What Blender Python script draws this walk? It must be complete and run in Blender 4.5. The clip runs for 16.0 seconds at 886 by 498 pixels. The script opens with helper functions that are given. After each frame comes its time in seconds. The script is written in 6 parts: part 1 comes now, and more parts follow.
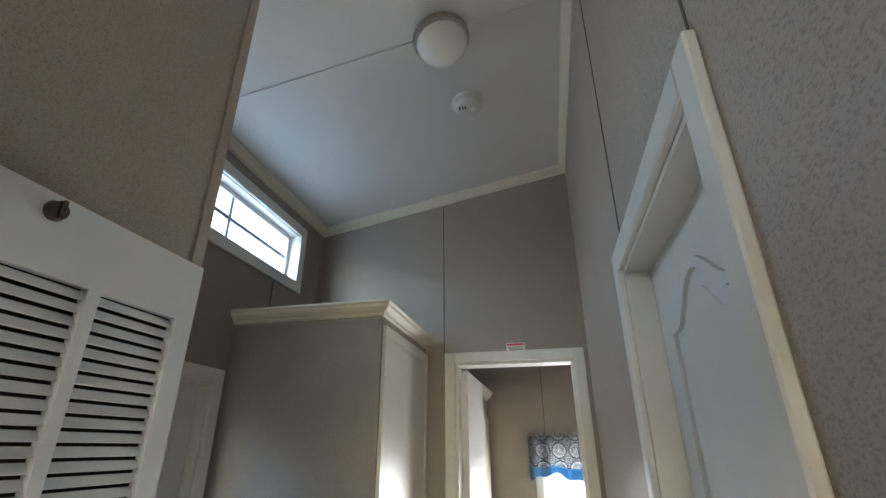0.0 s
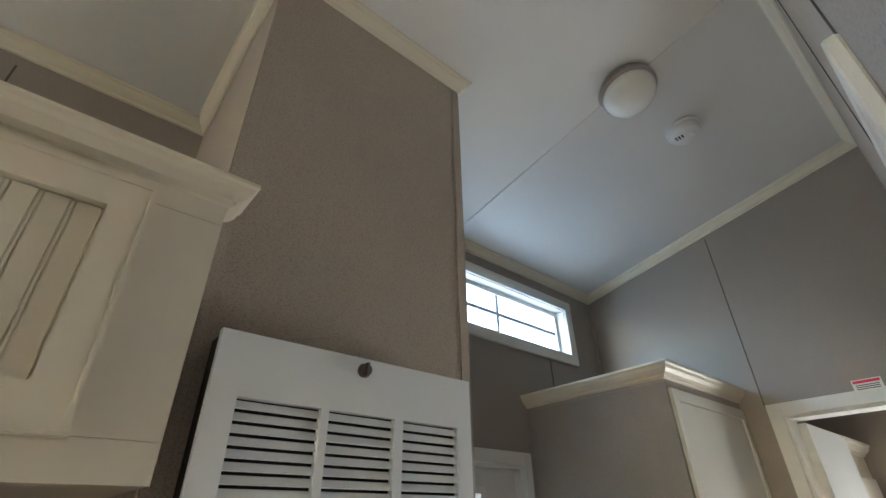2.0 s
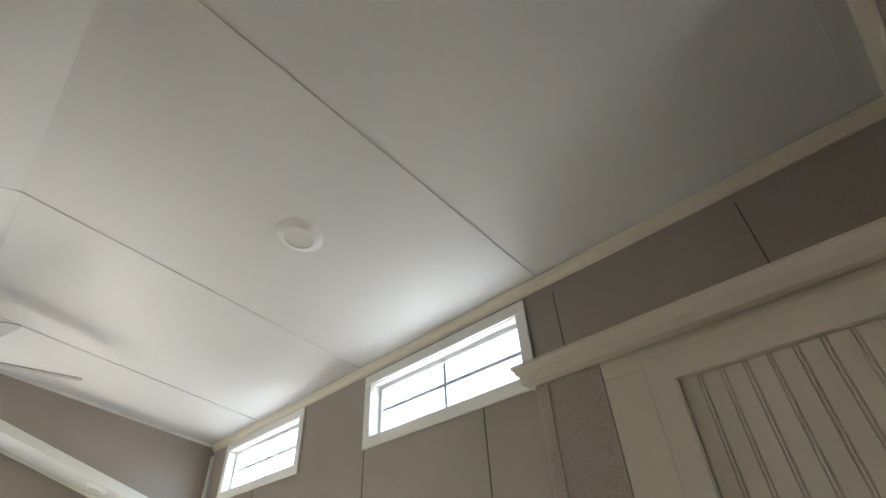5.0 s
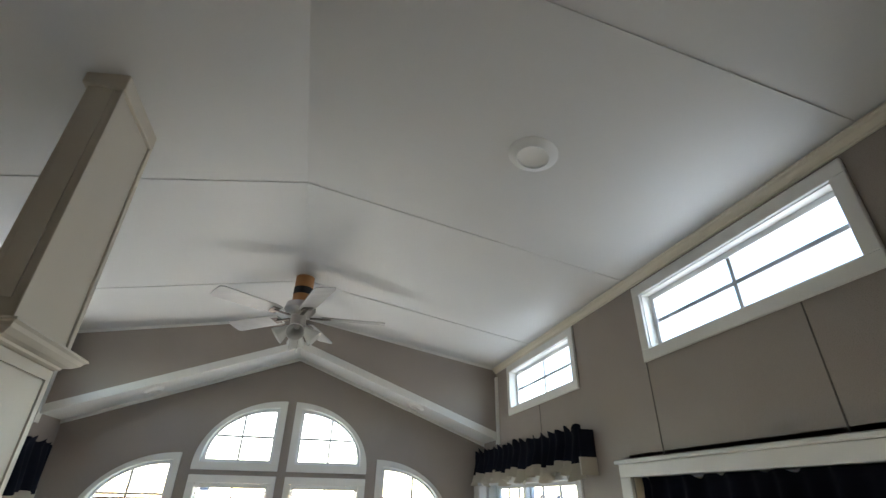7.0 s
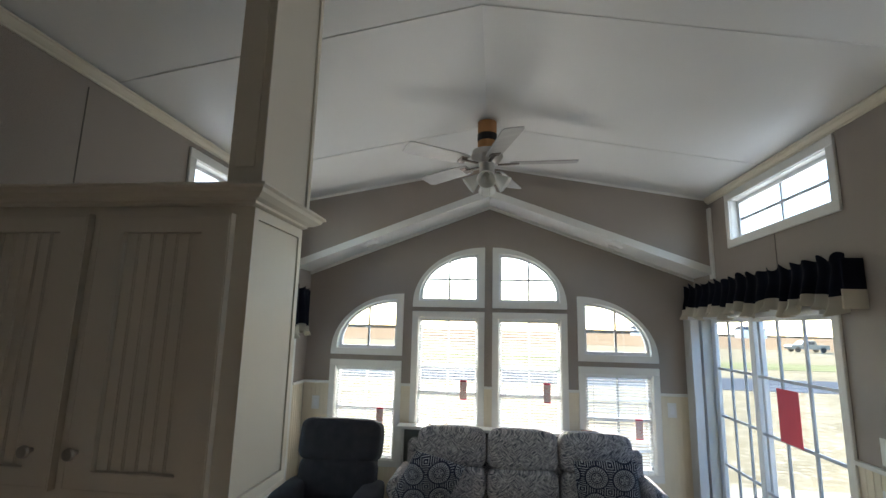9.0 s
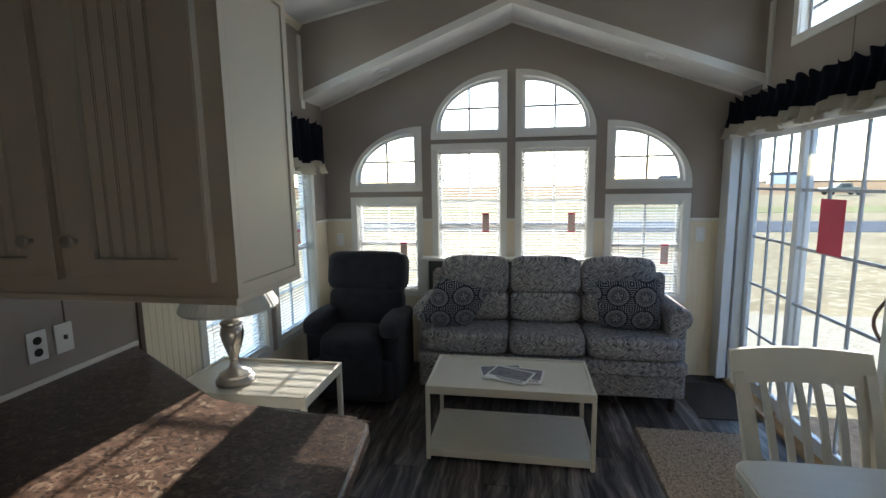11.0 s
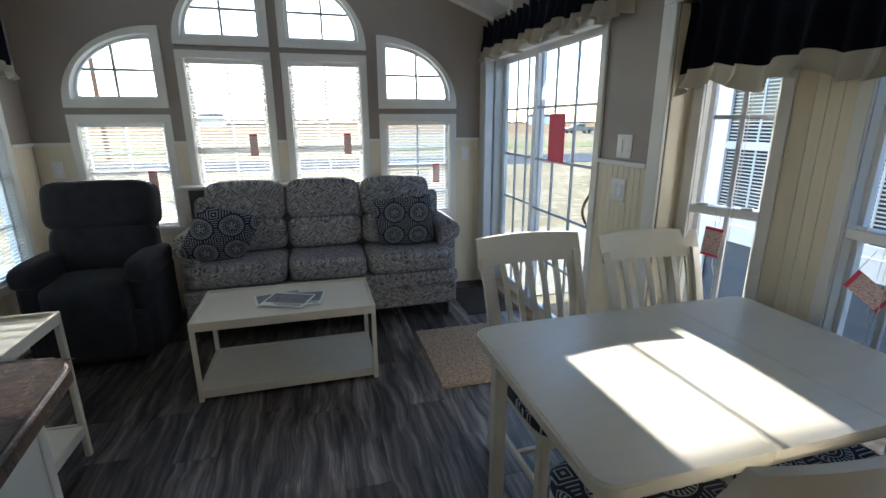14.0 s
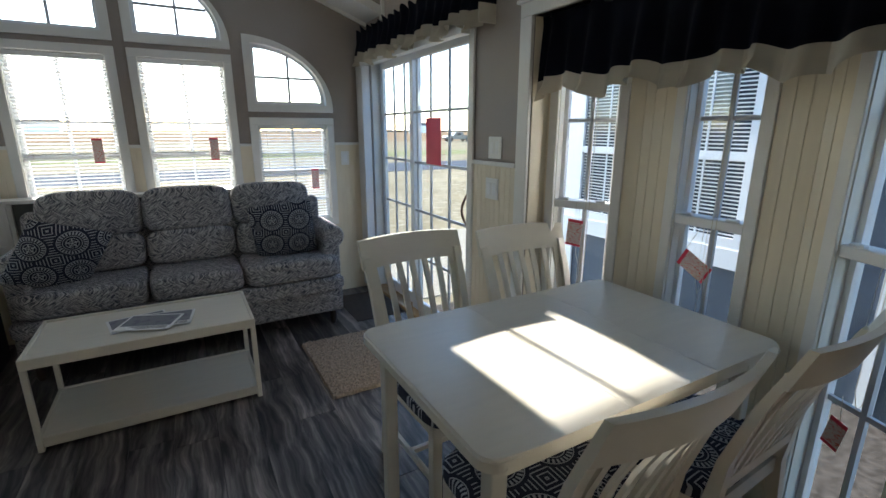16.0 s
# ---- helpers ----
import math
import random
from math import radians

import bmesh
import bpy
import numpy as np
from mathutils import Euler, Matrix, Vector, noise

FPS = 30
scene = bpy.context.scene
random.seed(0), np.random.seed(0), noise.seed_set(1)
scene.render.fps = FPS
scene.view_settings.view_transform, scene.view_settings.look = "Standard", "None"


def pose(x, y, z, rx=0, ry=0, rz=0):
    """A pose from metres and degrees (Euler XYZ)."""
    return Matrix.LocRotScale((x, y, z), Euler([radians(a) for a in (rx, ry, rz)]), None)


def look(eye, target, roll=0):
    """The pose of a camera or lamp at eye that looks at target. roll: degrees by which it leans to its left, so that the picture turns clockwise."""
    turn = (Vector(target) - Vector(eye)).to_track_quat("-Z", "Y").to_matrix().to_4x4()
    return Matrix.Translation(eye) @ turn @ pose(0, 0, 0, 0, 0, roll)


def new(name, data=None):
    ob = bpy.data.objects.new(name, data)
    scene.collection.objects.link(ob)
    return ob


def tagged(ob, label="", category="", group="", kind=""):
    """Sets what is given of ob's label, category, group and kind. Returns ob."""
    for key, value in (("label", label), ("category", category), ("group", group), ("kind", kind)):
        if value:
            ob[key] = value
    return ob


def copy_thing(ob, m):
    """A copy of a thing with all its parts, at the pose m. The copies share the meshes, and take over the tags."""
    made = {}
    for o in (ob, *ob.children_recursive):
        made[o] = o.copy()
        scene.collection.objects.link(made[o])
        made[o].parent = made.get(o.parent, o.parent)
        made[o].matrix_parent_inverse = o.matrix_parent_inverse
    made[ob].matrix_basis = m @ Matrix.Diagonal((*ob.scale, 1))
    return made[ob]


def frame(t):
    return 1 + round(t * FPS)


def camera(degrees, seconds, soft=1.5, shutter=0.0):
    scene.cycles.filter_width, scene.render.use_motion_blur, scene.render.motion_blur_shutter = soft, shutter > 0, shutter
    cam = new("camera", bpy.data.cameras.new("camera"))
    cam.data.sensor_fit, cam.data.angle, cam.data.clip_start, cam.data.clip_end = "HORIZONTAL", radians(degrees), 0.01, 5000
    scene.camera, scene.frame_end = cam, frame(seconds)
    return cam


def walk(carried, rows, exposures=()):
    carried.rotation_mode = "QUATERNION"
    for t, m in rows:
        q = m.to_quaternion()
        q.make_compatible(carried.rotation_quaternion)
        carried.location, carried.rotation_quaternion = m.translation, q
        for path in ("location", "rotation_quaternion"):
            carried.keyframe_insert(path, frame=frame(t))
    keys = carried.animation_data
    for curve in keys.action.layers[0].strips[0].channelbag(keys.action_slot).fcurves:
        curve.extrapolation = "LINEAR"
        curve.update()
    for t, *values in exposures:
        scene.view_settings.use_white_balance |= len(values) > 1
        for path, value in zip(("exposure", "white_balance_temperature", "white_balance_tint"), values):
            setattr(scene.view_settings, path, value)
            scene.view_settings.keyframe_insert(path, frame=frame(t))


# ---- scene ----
cam = camera(87.5, 16.0)
EXPOSURES = [(0, 4.3, 7100, 10), (1, 4.4, 7100, 10), (2, 4.55, 7200, 10), (3, 4.5, 7150, 11), (4.7, 3.95, 6900, 11), (7, 3.05, 6500, 10), (8.5, 2.8, 6500, 10), (10.2, 2.5, 6500, 10), (12.5, 2.4, 6500, 10), (14, 2.48, 6250, 10), (16, 2.32, 6350, 10.5)]
PATH = [
    (0, (-0.049, 0.097, 1.658), (-0.442, 1.891, 2.449), -0.2),
    (0.5, (-0.023, 0.077, 1.652), (-0.571, 1.837, 2.428), -4.2),
    (1, (0.05, 0.075, 1.657), (-0.732, 1.694, 2.533), -3.4),
    (1.5, (0.088, 0.061, 1.665), (-1.005, 1.43, 2.63), -1.7),
    (2, (0.108, 0.048, 1.68), (-1.19, 1.171, 2.707), -0.9),
    (2.5, (0.135, -0.018, 1.697), (-1.327, 0.782, 2.803), -5.1),
    (3, (0.147, -0.1, 1.717), (-1.424, 0.327, 2.879), -4.3),
    (3.2, (0.166, -0.175, 1.745), (-1.46, 0.114, 2.874), -3.5),
    (3.5, (0.151, -0.155, 1.731), (-1.471, -0.287, 2.894), -2.4),
    (4, (0.128, -0.196, 1.768), (-1.386, -0.697, 2.975), -3.8),
    (4.5, (0.193, -0.199, 1.781), (-1.194, -0.99, 2.984), -4.7),
    (4.7, (0.208, -0.202, 1.786), (-1.085, -1.129, 2.998), -4.4),
    (6.8, (0.251, -0.326, 1.805), (-0.272, -1.977, 2.805), 1.4),
    (7, (0.249, -0.356, 1.814), (-0.189, -2.057, 2.769), 1.1),
    (7.5, (0.307, -0.405, 1.859), (0.096, -2.215, 2.683), 0.7),
    (8, (0.342, -0.477, 1.844), (0.373, -2.369, 2.492), 0.8),
    (8.5, (0.372, -0.532, 1.822), (0.55, -2.47, 2.283), 1.6),
    (9, (0.373, -0.548, 1.827), (0.604, -2.507, 2.157), 1.4),
    (9.5, (0.379, -0.579, 1.804), (0.639, -2.555, 1.976), 1.0),
    (10, (0.378, -0.679, 1.742), (0.685, -2.655, 1.692), -0.2),
    (10.2, (0.381, -0.698, 1.72), (0.717, -2.667, 1.614), -0.6),
    (12.3, (0.343, -0.73, 1.502), (0.536, -2.681, 1.108), 0.7),
    (12.5, (0.342, -0.724, 1.509), (0.483, -2.681, 1.122), 0.9),
    (13, (0.337, -0.711, 1.552), (0.316, -2.664, 1.125), 0.9),
    (13.5, (0.271, -0.733, 1.502), (0.053, -2.662, 1.022), 0.0),
    (14, (0.211, -0.773, 1.459), (-0.296, -2.634, 0.927), -0.2),
    (14.5, (0.175, -0.782, 1.422), (-0.665, -2.5, 0.838), 0.0),
    (15, (0.159, -0.775, 1.406), (-0.972, -2.306, 0.793), 1.0),
    (15.5, (0.162, -0.772, 1.41), (-1.052, -2.253, 0.834), 1.0),
    (16, (0.191, -0.756, 1.428), (-0.76, -2.443, 0.929), 0.1),
]
walk(cam, [(t, look(eye, target, roll)) for t, eye, target, roll in PATH], exposures=EXPOSURES)

# ---------------------------------------------------------------- light
SUN = Vector((-0.03, 1.0, -0.317)).normalized()
world = bpy.data.worlds.new("world")
scene.world = world
world.use_nodes = True
wn, wl = world.node_tree.nodes, world.node_tree.links
sky = wn.new("ShaderNodeTexSky")
sky.sky_type, sky.sun_disc = "NISHITA", False
sky.sun_elevation = math.asin(-SUN.z)
sky.sun_rotation = math.atan2(-SUN.x, -SUN.y)
wl.new(sky.outputs[0], wn["Background"].inputs[0])
sky.dust_density, sky.ozone_density = 0.2, 2.0
wn["Background"].inputs[1].default_value = 0.15
sun = new("sun", bpy.data.lights.new("sun", "SUN"))
sun.data.energy, sun.data.angle, sun.data.color = 5.0, radians(0.5), (1.0, 0.95, 0.87)
sun.matrix_world = look((0, 0, 9), Vector((0, 0, 9)) + SUN)



def daylight(eye, inward, sx, sy, power, color=(0.86, 0.93, 1.0)):
    """A lamp just outside a window's glass that stands in for the sky there."""
    ob = new("window_daylight", bpy.data.lights.new("window_daylight", "AREA"))
    ob.data.shape, ob.data.size, ob.data.size_y, ob.data.energy, ob.data.color = "RECTANGLE", sx, sy, power, color
    ob.matrix_world = look(eye, Vector(eye) + Vector(inward))
    return ob


K = 0.35
KC = 0.08
daylight((-1.43, -1.735, 2.625), (1, 0, 0), 1.15, 0.42, 12 * KC)
daylight((-1.43, -3.50, 2.625), (1, 0, 0), 1.15, 0.42, 12 * KC)
daylight((-1.43, 1.66, 2.57), (1, 0, 0), 1.10, 0.40, 1.6 * K, (0.50, 0.72, 1.0))
daylight((2.24, -3.42, 2.615), (-1, 0, 0), 1.15, 0.42, 12 * KC)
daylight((0.14, 3.83, 1.18), (0, -1, 0), 0.62, 1.0, 9 * K)


# ---------------------------------------------------------------- materials
def mat(name, color, rough=0.6, metal=0.0, spec=0.5, vary=0.06, scale=6.0, bump=0.0, bscale=300.0, stretch=(1, 1, 1), fleck=None, fscale=180.0, fstretch=(1, 1, 1), per_object=0.0, sheen=0.0):
    m = bpy.data.materials.new(name)
    m.use_nodes = True
    n, l = m.node_tree.nodes, m.node_tree.links
    b = n["Principled BSDF"]
    b.inputs["Roughness"].default_value, b.inputs["Metallic"].default_value = rough, metal
    b.inputs["Specular IOR Level"].default_value = spec
    b.inputs["Sheen Weight"].default_value = sheen
    tc, mp = n.new("ShaderNodeTexCoord"), n.new("ShaderNodeMapping")
    mp.inputs["Scale"].default_value = stretch
    l.new(tc.outputs["Object"], mp.inputs[0])
    nz = n.new("ShaderNodeTexNoise")
    nz.inputs["Scale"].default_value, nz.inputs["Detail"].default_value = scale, 5
    l.new(mp.outputs[0], nz.inputs["Vector"])
    ramp = n.new("ShaderNodeValToRGB")
    c = Vector(color)
    ramp.color_ramp.elements[0].position, ramp.color_ramp.elements[1].position = 0.3, 0.7
    ramp.color_ramp.elements[0].color = (*(c * (1 - vary)), 1)
    ramp.color_ramp.elements[1].color = (*(c * (1 + vary)), 1)
    l.new(nz.outputs[0], ramp.inputs[0])
    out = ramp.outputs[0]
    if fleck:
        fm, fn, fr, mix = n.new("ShaderNodeMapping"), n.new("ShaderNodeTexNoise"), n.new("ShaderNodeMapRange"), n.new("ShaderNodeMix")
        fm.inputs["Scale"].default_value = fstretch
        l.new(tc.outputs["Object"], fm.inputs[0])
        l.new(fm.outputs[0], fn.inputs["Vector"])
        fn.inputs["Scale"].default_value, fn.inputs["Detail"].default_value = fscale, 3
        fr.inputs[1].default_value, fr.inputs[2].default_value = 0.52, 0.62
        l.new(fn.outputs[0], fr.inputs[0])
        mix.data_type = "RGBA"
        mix.inputs[7].default_value = (*fleck, 1)
        l.new(fr.outputs[0], mix.inputs[0])
        l.new(out, mix.inputs[6])
        out = mix.outputs[2]
    if per_object:
        oi, hs, mr = n.new("ShaderNodeObjectInfo"), n.new("ShaderNodeHueSaturation"), n.new("ShaderNodeMapRange")
        mr.inputs[3].default_value, mr.inputs[4].default_value = 1 - per_object, 1 + per_object
        l.new(oi.outputs["Random"], mr.inputs[0])
        l.new(mr.outputs[0], hs.inputs["Value"])
        l.new(out, hs.inputs["Color"])
        out = hs.outputs[0]
    l.new(out, b.inputs["Base Color"])
    if bump:
        bn, bp = n.new("ShaderNodeTexNoise"), n.new("ShaderNodeBump")
        bn.inputs["Scale"].default_value, bn.inputs["Detail"].default_value = bscale, 3
        l.new(mp.outputs[0], bn.inputs["Vector"])
        l.new(bn.outputs[0], bp.inputs["Height"])
        bp.inputs["Strength"].default_value, bp.inputs["Distance"].default_value = bump, 0.002
        l.new(bp.outputs[0], b.inputs["Normal"])
    return m


def glow(name, color, strength):
    m = mat(name, color)
    b = m.node_tree.nodes["Principled BSDF"]
    b.inputs["Emission Color"].default_value, b.inputs["Emission Strength"].default_value = (*color, 1), strength
    return m


TAUPE = mat("taupe_wall_vinyl", (0.33, 0.285, 0.25), 0.55, vary=0.05, scale=3, bump=0.25, bscale=260, fleck=(0.255, 0.215, 0.185), fscale=300, fstretch=(1, 1, 1.6))
SPECK = mat("flecked_wall_vinyl", (0.415, 0.352, 0.30), 0.5, vary=0.05, scale=4, bump=0.5, bscale=200, fleck=(0.31, 0.258, 0.216), fscale=230, fstretch=(1, 1, 1.7))
LINEN = mat("grey_flecked_vinyl", (0.34, 0.30, 0.265), 0.4, vary=0.07, scale=5, bump=0.3, bscale=200, fleck=(0.29, 0.257, 0.228), fscale=230, fstretch=(1, 1, 1.7))
SEAM = mat("dark_wall_seam", (0.10, 0.085, 0.075), 0.7)
CEIL = mat("ceiling_panel", (0.72, 0.715, 0.70), 0.42, vary=0.02, scale=1.5, bump=0.35, bscale=60)
CREAM = mat("cream_molding", (0.72, 0.66, 0.54), 0.45, vary=0.01, stretch=(1, 1, 1))
WHITE = mat("white_trim", (0.74, 0.73, 0.69), 0.42, vary=0.02)
VINYL = mat("white_vinyl_frame", (0.8, 0.81, 0.82), 0.35, vary=0.01)
# white vinyl bars, greyed in colour for the shade of their backlit room side
GRID = mat("backlit_shade_window_grid", (0.50, 0.52, 0.55), 0.4, vary=0.02)
BEAD = mat("cream_beadboard", (0.74, 0.66, 0.51), 0.38, vary=0.04, scale=5, stretch=(3, 3, 0.5))
CAB = mat("cream_cabinet_paint", (0.68, 0.62, 0.52), 0.4, vary=0.012, scale=2)
CABW = mat("white_cabinet_paint", (0.70, 0.68, 0.62), 0.35, vary=0.02)
METALW = mat("white_enamel_steel", (0.70, 0.72, 0.74), 0.3, vary=0.02)
# black parts, and painted shade in the recess behind the grille
DARK = mat("black_and_recess_shade", (0.015, 0.014, 0.013), 0.8)
NICKEL = mat("brushed_nickel", (0.46, 0.43, 0.40), 0.3, 1.0, vary=0.05, bump=0.1)
STEEL = mat("dark_bronze_metal", (0.12, 0.10, 0.09), 0.35, 1.0)
NAVY = mat("navy_cloth", (0.007, 0.009, 0.020), 0.9, spec=0.2, vary=0.2, bump=0.4, bscale=500)
IVORY = mat("ivory_cloth", (0.62, 0.57, 0.47), 0.85, vary=0.05, bump=0.4, bscale=500)
SLATE = mat("slate_recliner_cloth", (0.022, 0.022, 0.028), 0.92, spec=0.3, vary=0.2, scale=14, bump=0.6, bscale=420, sheen=0.05)
FURN = mat("cream_furniture_paint", (0.66, 0.62, 0.52), 0.3, vary=0.03, scale=7, bump=0.06, bscale=60, stretch=(1, 6, 1))
RUG = mat("beige_shag", (0.36, 0.28, 0.21), 0.95, vary=0.35, scale=60, bump=1.0, bscale=260)
SHADE = mat("white_lamp_shade", (0.72, 0.72, 0.70), 0.8, vary=0.03)
GLOBE = mat("frosted_glass_globe", (0.78, 0.77, 0.73), 0.25, vary=0.02)
PLASTIC = mat("white_plastic", (0.78, 0.78, 0.76), 0.35, vary=0.01)
RED = mat("red_paper", (0.78, 0.05, 0.10), 0.6, vary=0.05)
TAGP = mat("tag_paper", (0.78, 0.66, 0.62), 0.7, vary=0.05, fleck=(0.72, 0.14, 0.09), fscale=90, fstretch=(1, 1, 3))
CORD = mat("blind_cord", (0.62, 0.58, 0.5), 0.8)
WOODB = mat("brown_wood", (0.22, 0.10, 0.05), 0.5, vary=0.2, scale=12, stretch=(1, 1, 6))
DOORB = mat("door_paint", (0.72, 0.72, 0.70), 0.35, vary=0.02)
PLANK = None
GRASS = mat("dry_grass", (0.25, 0.21, 0.135), 0.95, spec=0.0, vary=0.25, scale=0.6, fleck=(0.36, 0.315, 0.225), fscale=4)
FIELD = mat("stubble_field", (0.24, 0.165, 0.10), 0.95, spec=0.0, vary=0.2, scale=0.05, stretch=(1, 9, 1), fleck=(0.32, 0.245, 0.16), fscale=0.3, fstretch=(1, 9, 1))
# gravel with the neighbouring house's shade put into its colour
SHADED_GRAVEL = mat("house_shade_gravel", (0.07, 0.062, 0.055), 0.95, spec=0.0, vary=0.4, scale=18)
GREEN = mat("green_field", (0.21, 0.21, 0.11), 0.95, spec=0.0, vary=0.15, scale=0.05)
ROAD = mat("asphalt_road", (0.10, 0.11, 0.125), 0.9, spec=0.0, vary=0.1, scale=1)
GRAVEL = mat("gravel", (0.33, 0.30, 0.24), 0.95, spec=0.0, vary=0.3, scale=25)
SIDING = mat("blue_grey_siding", (0.050, 0.070, 0.105), 0.5, vary=0.05, scale=2)
ROOFM = mat("grey_shingle", (0.08, 0.08, 0.09), 0.9, vary=0.2, scale=10)
PANE = mat("dark_far_glass", (0.03, 0.04, 0.055), 0.06, vary=0.1)
TRUCK = mat("grey_truck_paint", (0.12, 0.13, 0.14), 0.3, 0.4)
TYRE = mat("tyre_rubber", (0.02, 0.02, 0.02), 0.9)
TREES = mat("far_tree_bark", (0.42, 0.38, 0.33), 0.95, spec=0.0, vary=0.3, scale=0.5)
PAPER = mat("printed_paper", (0.17, 0.18, 0.20), 0.4, vary=0.04, fleck=(0.12, 0.12, 0.16), fscale=24)
CARPET = mat("dark_door_mat", (0.05, 0.035, 0.025), 0.95, vary=0.2, scale=40)


def plank_mat():
    """Weathered dark oak: grain lines that bend round knots, each plank of its own tone and figure."""
    m = mat("dark_oak_plank", (0.05, 0.045, 0.043), 0.40, spec=0.38, vary=0.3, scale=5, bump=0.12, bscale=90)
    n, l = m.node_tree.nodes, m.node_tree.links
    b = n["Principled BSDF"]
    tc, oi, sc, add = n.new("ShaderNodeTexCoord"), n.new("ShaderNodeObjectInfo"), n.new("ShaderNodeMath"), n.new("ShaderNodeVectorMath")
    sc.operation = "MULTIPLY"
    sc.inputs[1].default_value = 37.0
    l.new(oi.outputs["Random"], sc.inputs[0])
    l.new(tc.outputs["Object"], add.inputs[0])
    l.new(sc.outputs[0], add.inputs[1])
    mp = n.new("ShaderNodeMapping")
    mp.inputs["Scale"].default_value = (25, 2.0, 1)
    l.new(add.outputs[0], mp.inputs[0])
    warp = n.new("ShaderNodeTexNoise")
    warp.inputs["Scale"].default_value, warp.inputs["Detail"].default_value = 3.2, 2
    l.new(add.outputs[0], warp.inputs["Vector"])
    wv = n.new("ShaderNodeVectorMath")
    wv.operation = "MULTIPLY_ADD"
    wv.inputs[1].default_value = (1.9, 0.9, 0)
    l.new(warp.outputs[1], wv.inputs[0])
    l.new(mp.outputs[0], wv.inputs[2])
    grain = n.new("ShaderNodeTexNoise")
    grain.inputs["Scale"].default_value, grain.inputs["Detail"].default_value, grain.inputs["Roughness"].default_value = 1.0, 6, 0.62
    l.new(wv.outputs[0], grain.inputs["Vector"])
    ramp = n.new("ShaderNodeValToRGB")
    for k, (pos, c) in enumerate(((0.36, (0.012, 0.010, 0.010)), (0.46, (0.058, 0.049, 0.045)), (0.56, (0.125, 0.107, 0.098)), (0.68, (0.27, 0.23, 0.205)))):
        e = ramp.color_ramp.elements[k] if k < 2 else ramp.color_ramp.elements.new(pos)
        e.position, e.color = pos, (*c, 1)
    l.new(grain.outputs[0], ramp.inputs[0])
    hs, mr = n.new("ShaderNodeHueSaturation"), n.new("ShaderNodeMapRange")
    mr.inputs[3].default_value, mr.inputs[4].default_value = 0.70, 1.45
    l.new(oi.outputs["Random"], mr.inputs[0])
    l.new(mr.outputs[0], hs.inputs["Value"])
    l.new(ramp.outputs[0], hs.inputs["Color"])
    l.new(hs.outputs[0], b.inputs["Base Color"])
    return m


PLANK = plank_mat()


def glass_mat():
    m = bpy.data.materials.new("window_glass")
    m.use_nodes = True
    n, l = m.node_tree.nodes, m.node_tree.links
    n.remove(n["Principled BSDF"])
    t, g, f, mx = n.new("ShaderNodeBsdfTransparent"), n.new("ShaderNodeBsdfGlossy"), n.new("ShaderNodeLayerWeight"), n.new("ShaderNodeMixShader")
    t.inputs[0].default_value = (0.975, 0.99, 1, 1)
    g.inputs["Roughness"].default_value = 0.02
    f.inputs[0].default_value = 0.5
    k = n.new("ShaderNodeMath")
    k.operation = "POWER"
    k.inputs[1].default_value = 4.0
    r = n.new("ShaderNodeMapRange")
    r.inputs[3].default_value, r.inputs[4].default_value = 0.03, 0.55
    l.new(f.outputs["Facing"], k.inputs[0])
    l.new(k.outputs[0], r.inputs[0])
    l.new(r.outputs[0], mx.inputs[0])
    l.new(t.outputs[0], mx.inputs[1])
    l.new(g.outputs[0], mx.inputs[2])
    l.new(mx.outputs[0], n["Material Output"].inputs[0])
    return m


GLASS = glass_mat()


def laminate():
    m = mat("granite_laminate", (0.075, 0.045, 0.032), 0.28, vary=0.6, scale=24, stretch=(1, 1.8, 1), fleck=(0.014, 0.011, 0.010), fscale=70, fstretch=(1, 2.2, 1))
    n, l = m.node_tree.nodes, m.node_tree.links
    b = n["Principled BSDF"]
    link = b.inputs["Base Color"].links[0].from_socket
    tc, nz, mr, mix = n.new("ShaderNodeTexCoord"), n.new("ShaderNodeTexNoise"), n.new("ShaderNodeMapRange"), n.new("ShaderNodeMix")
    nz.inputs["Scale"].default_value, nz.inputs["Detail"].default_value, nz.inputs["Distortion"].default_value = 30, 8, 1.5
    mr.inputs[1].default_value, mr.inputs[2].default_value = 0.56, 0.66
    l.new(tc.outputs["Object"], nz.inputs["Vector"])
    l.new(nz.outputs[0], mr.inputs[0])
    l.new(mr.outputs[0], mix.inputs[0])
    mix.data_type = "RGBA"
    l.new(link, mix.inputs[6])
    mix.inputs[7].default_value = (0.17, 0.125, 0.09, 1)
    l.new(mix.outputs[2], b.inputs["Base Color"])
    return m


LAM = laminate()


def math_node(n, l, op, a, b=None, c=None):
    q = n.new("ShaderNodeMath")
    q.operation = op
    for i, v in enumerate((a, b, c)):
        if v is None:
            continue
        if isinstance(v, (int, float)):
            q.inputs[i].default_value = v
        else:
            l.new(v, q.inputs[i])
    return q.outputs[0]


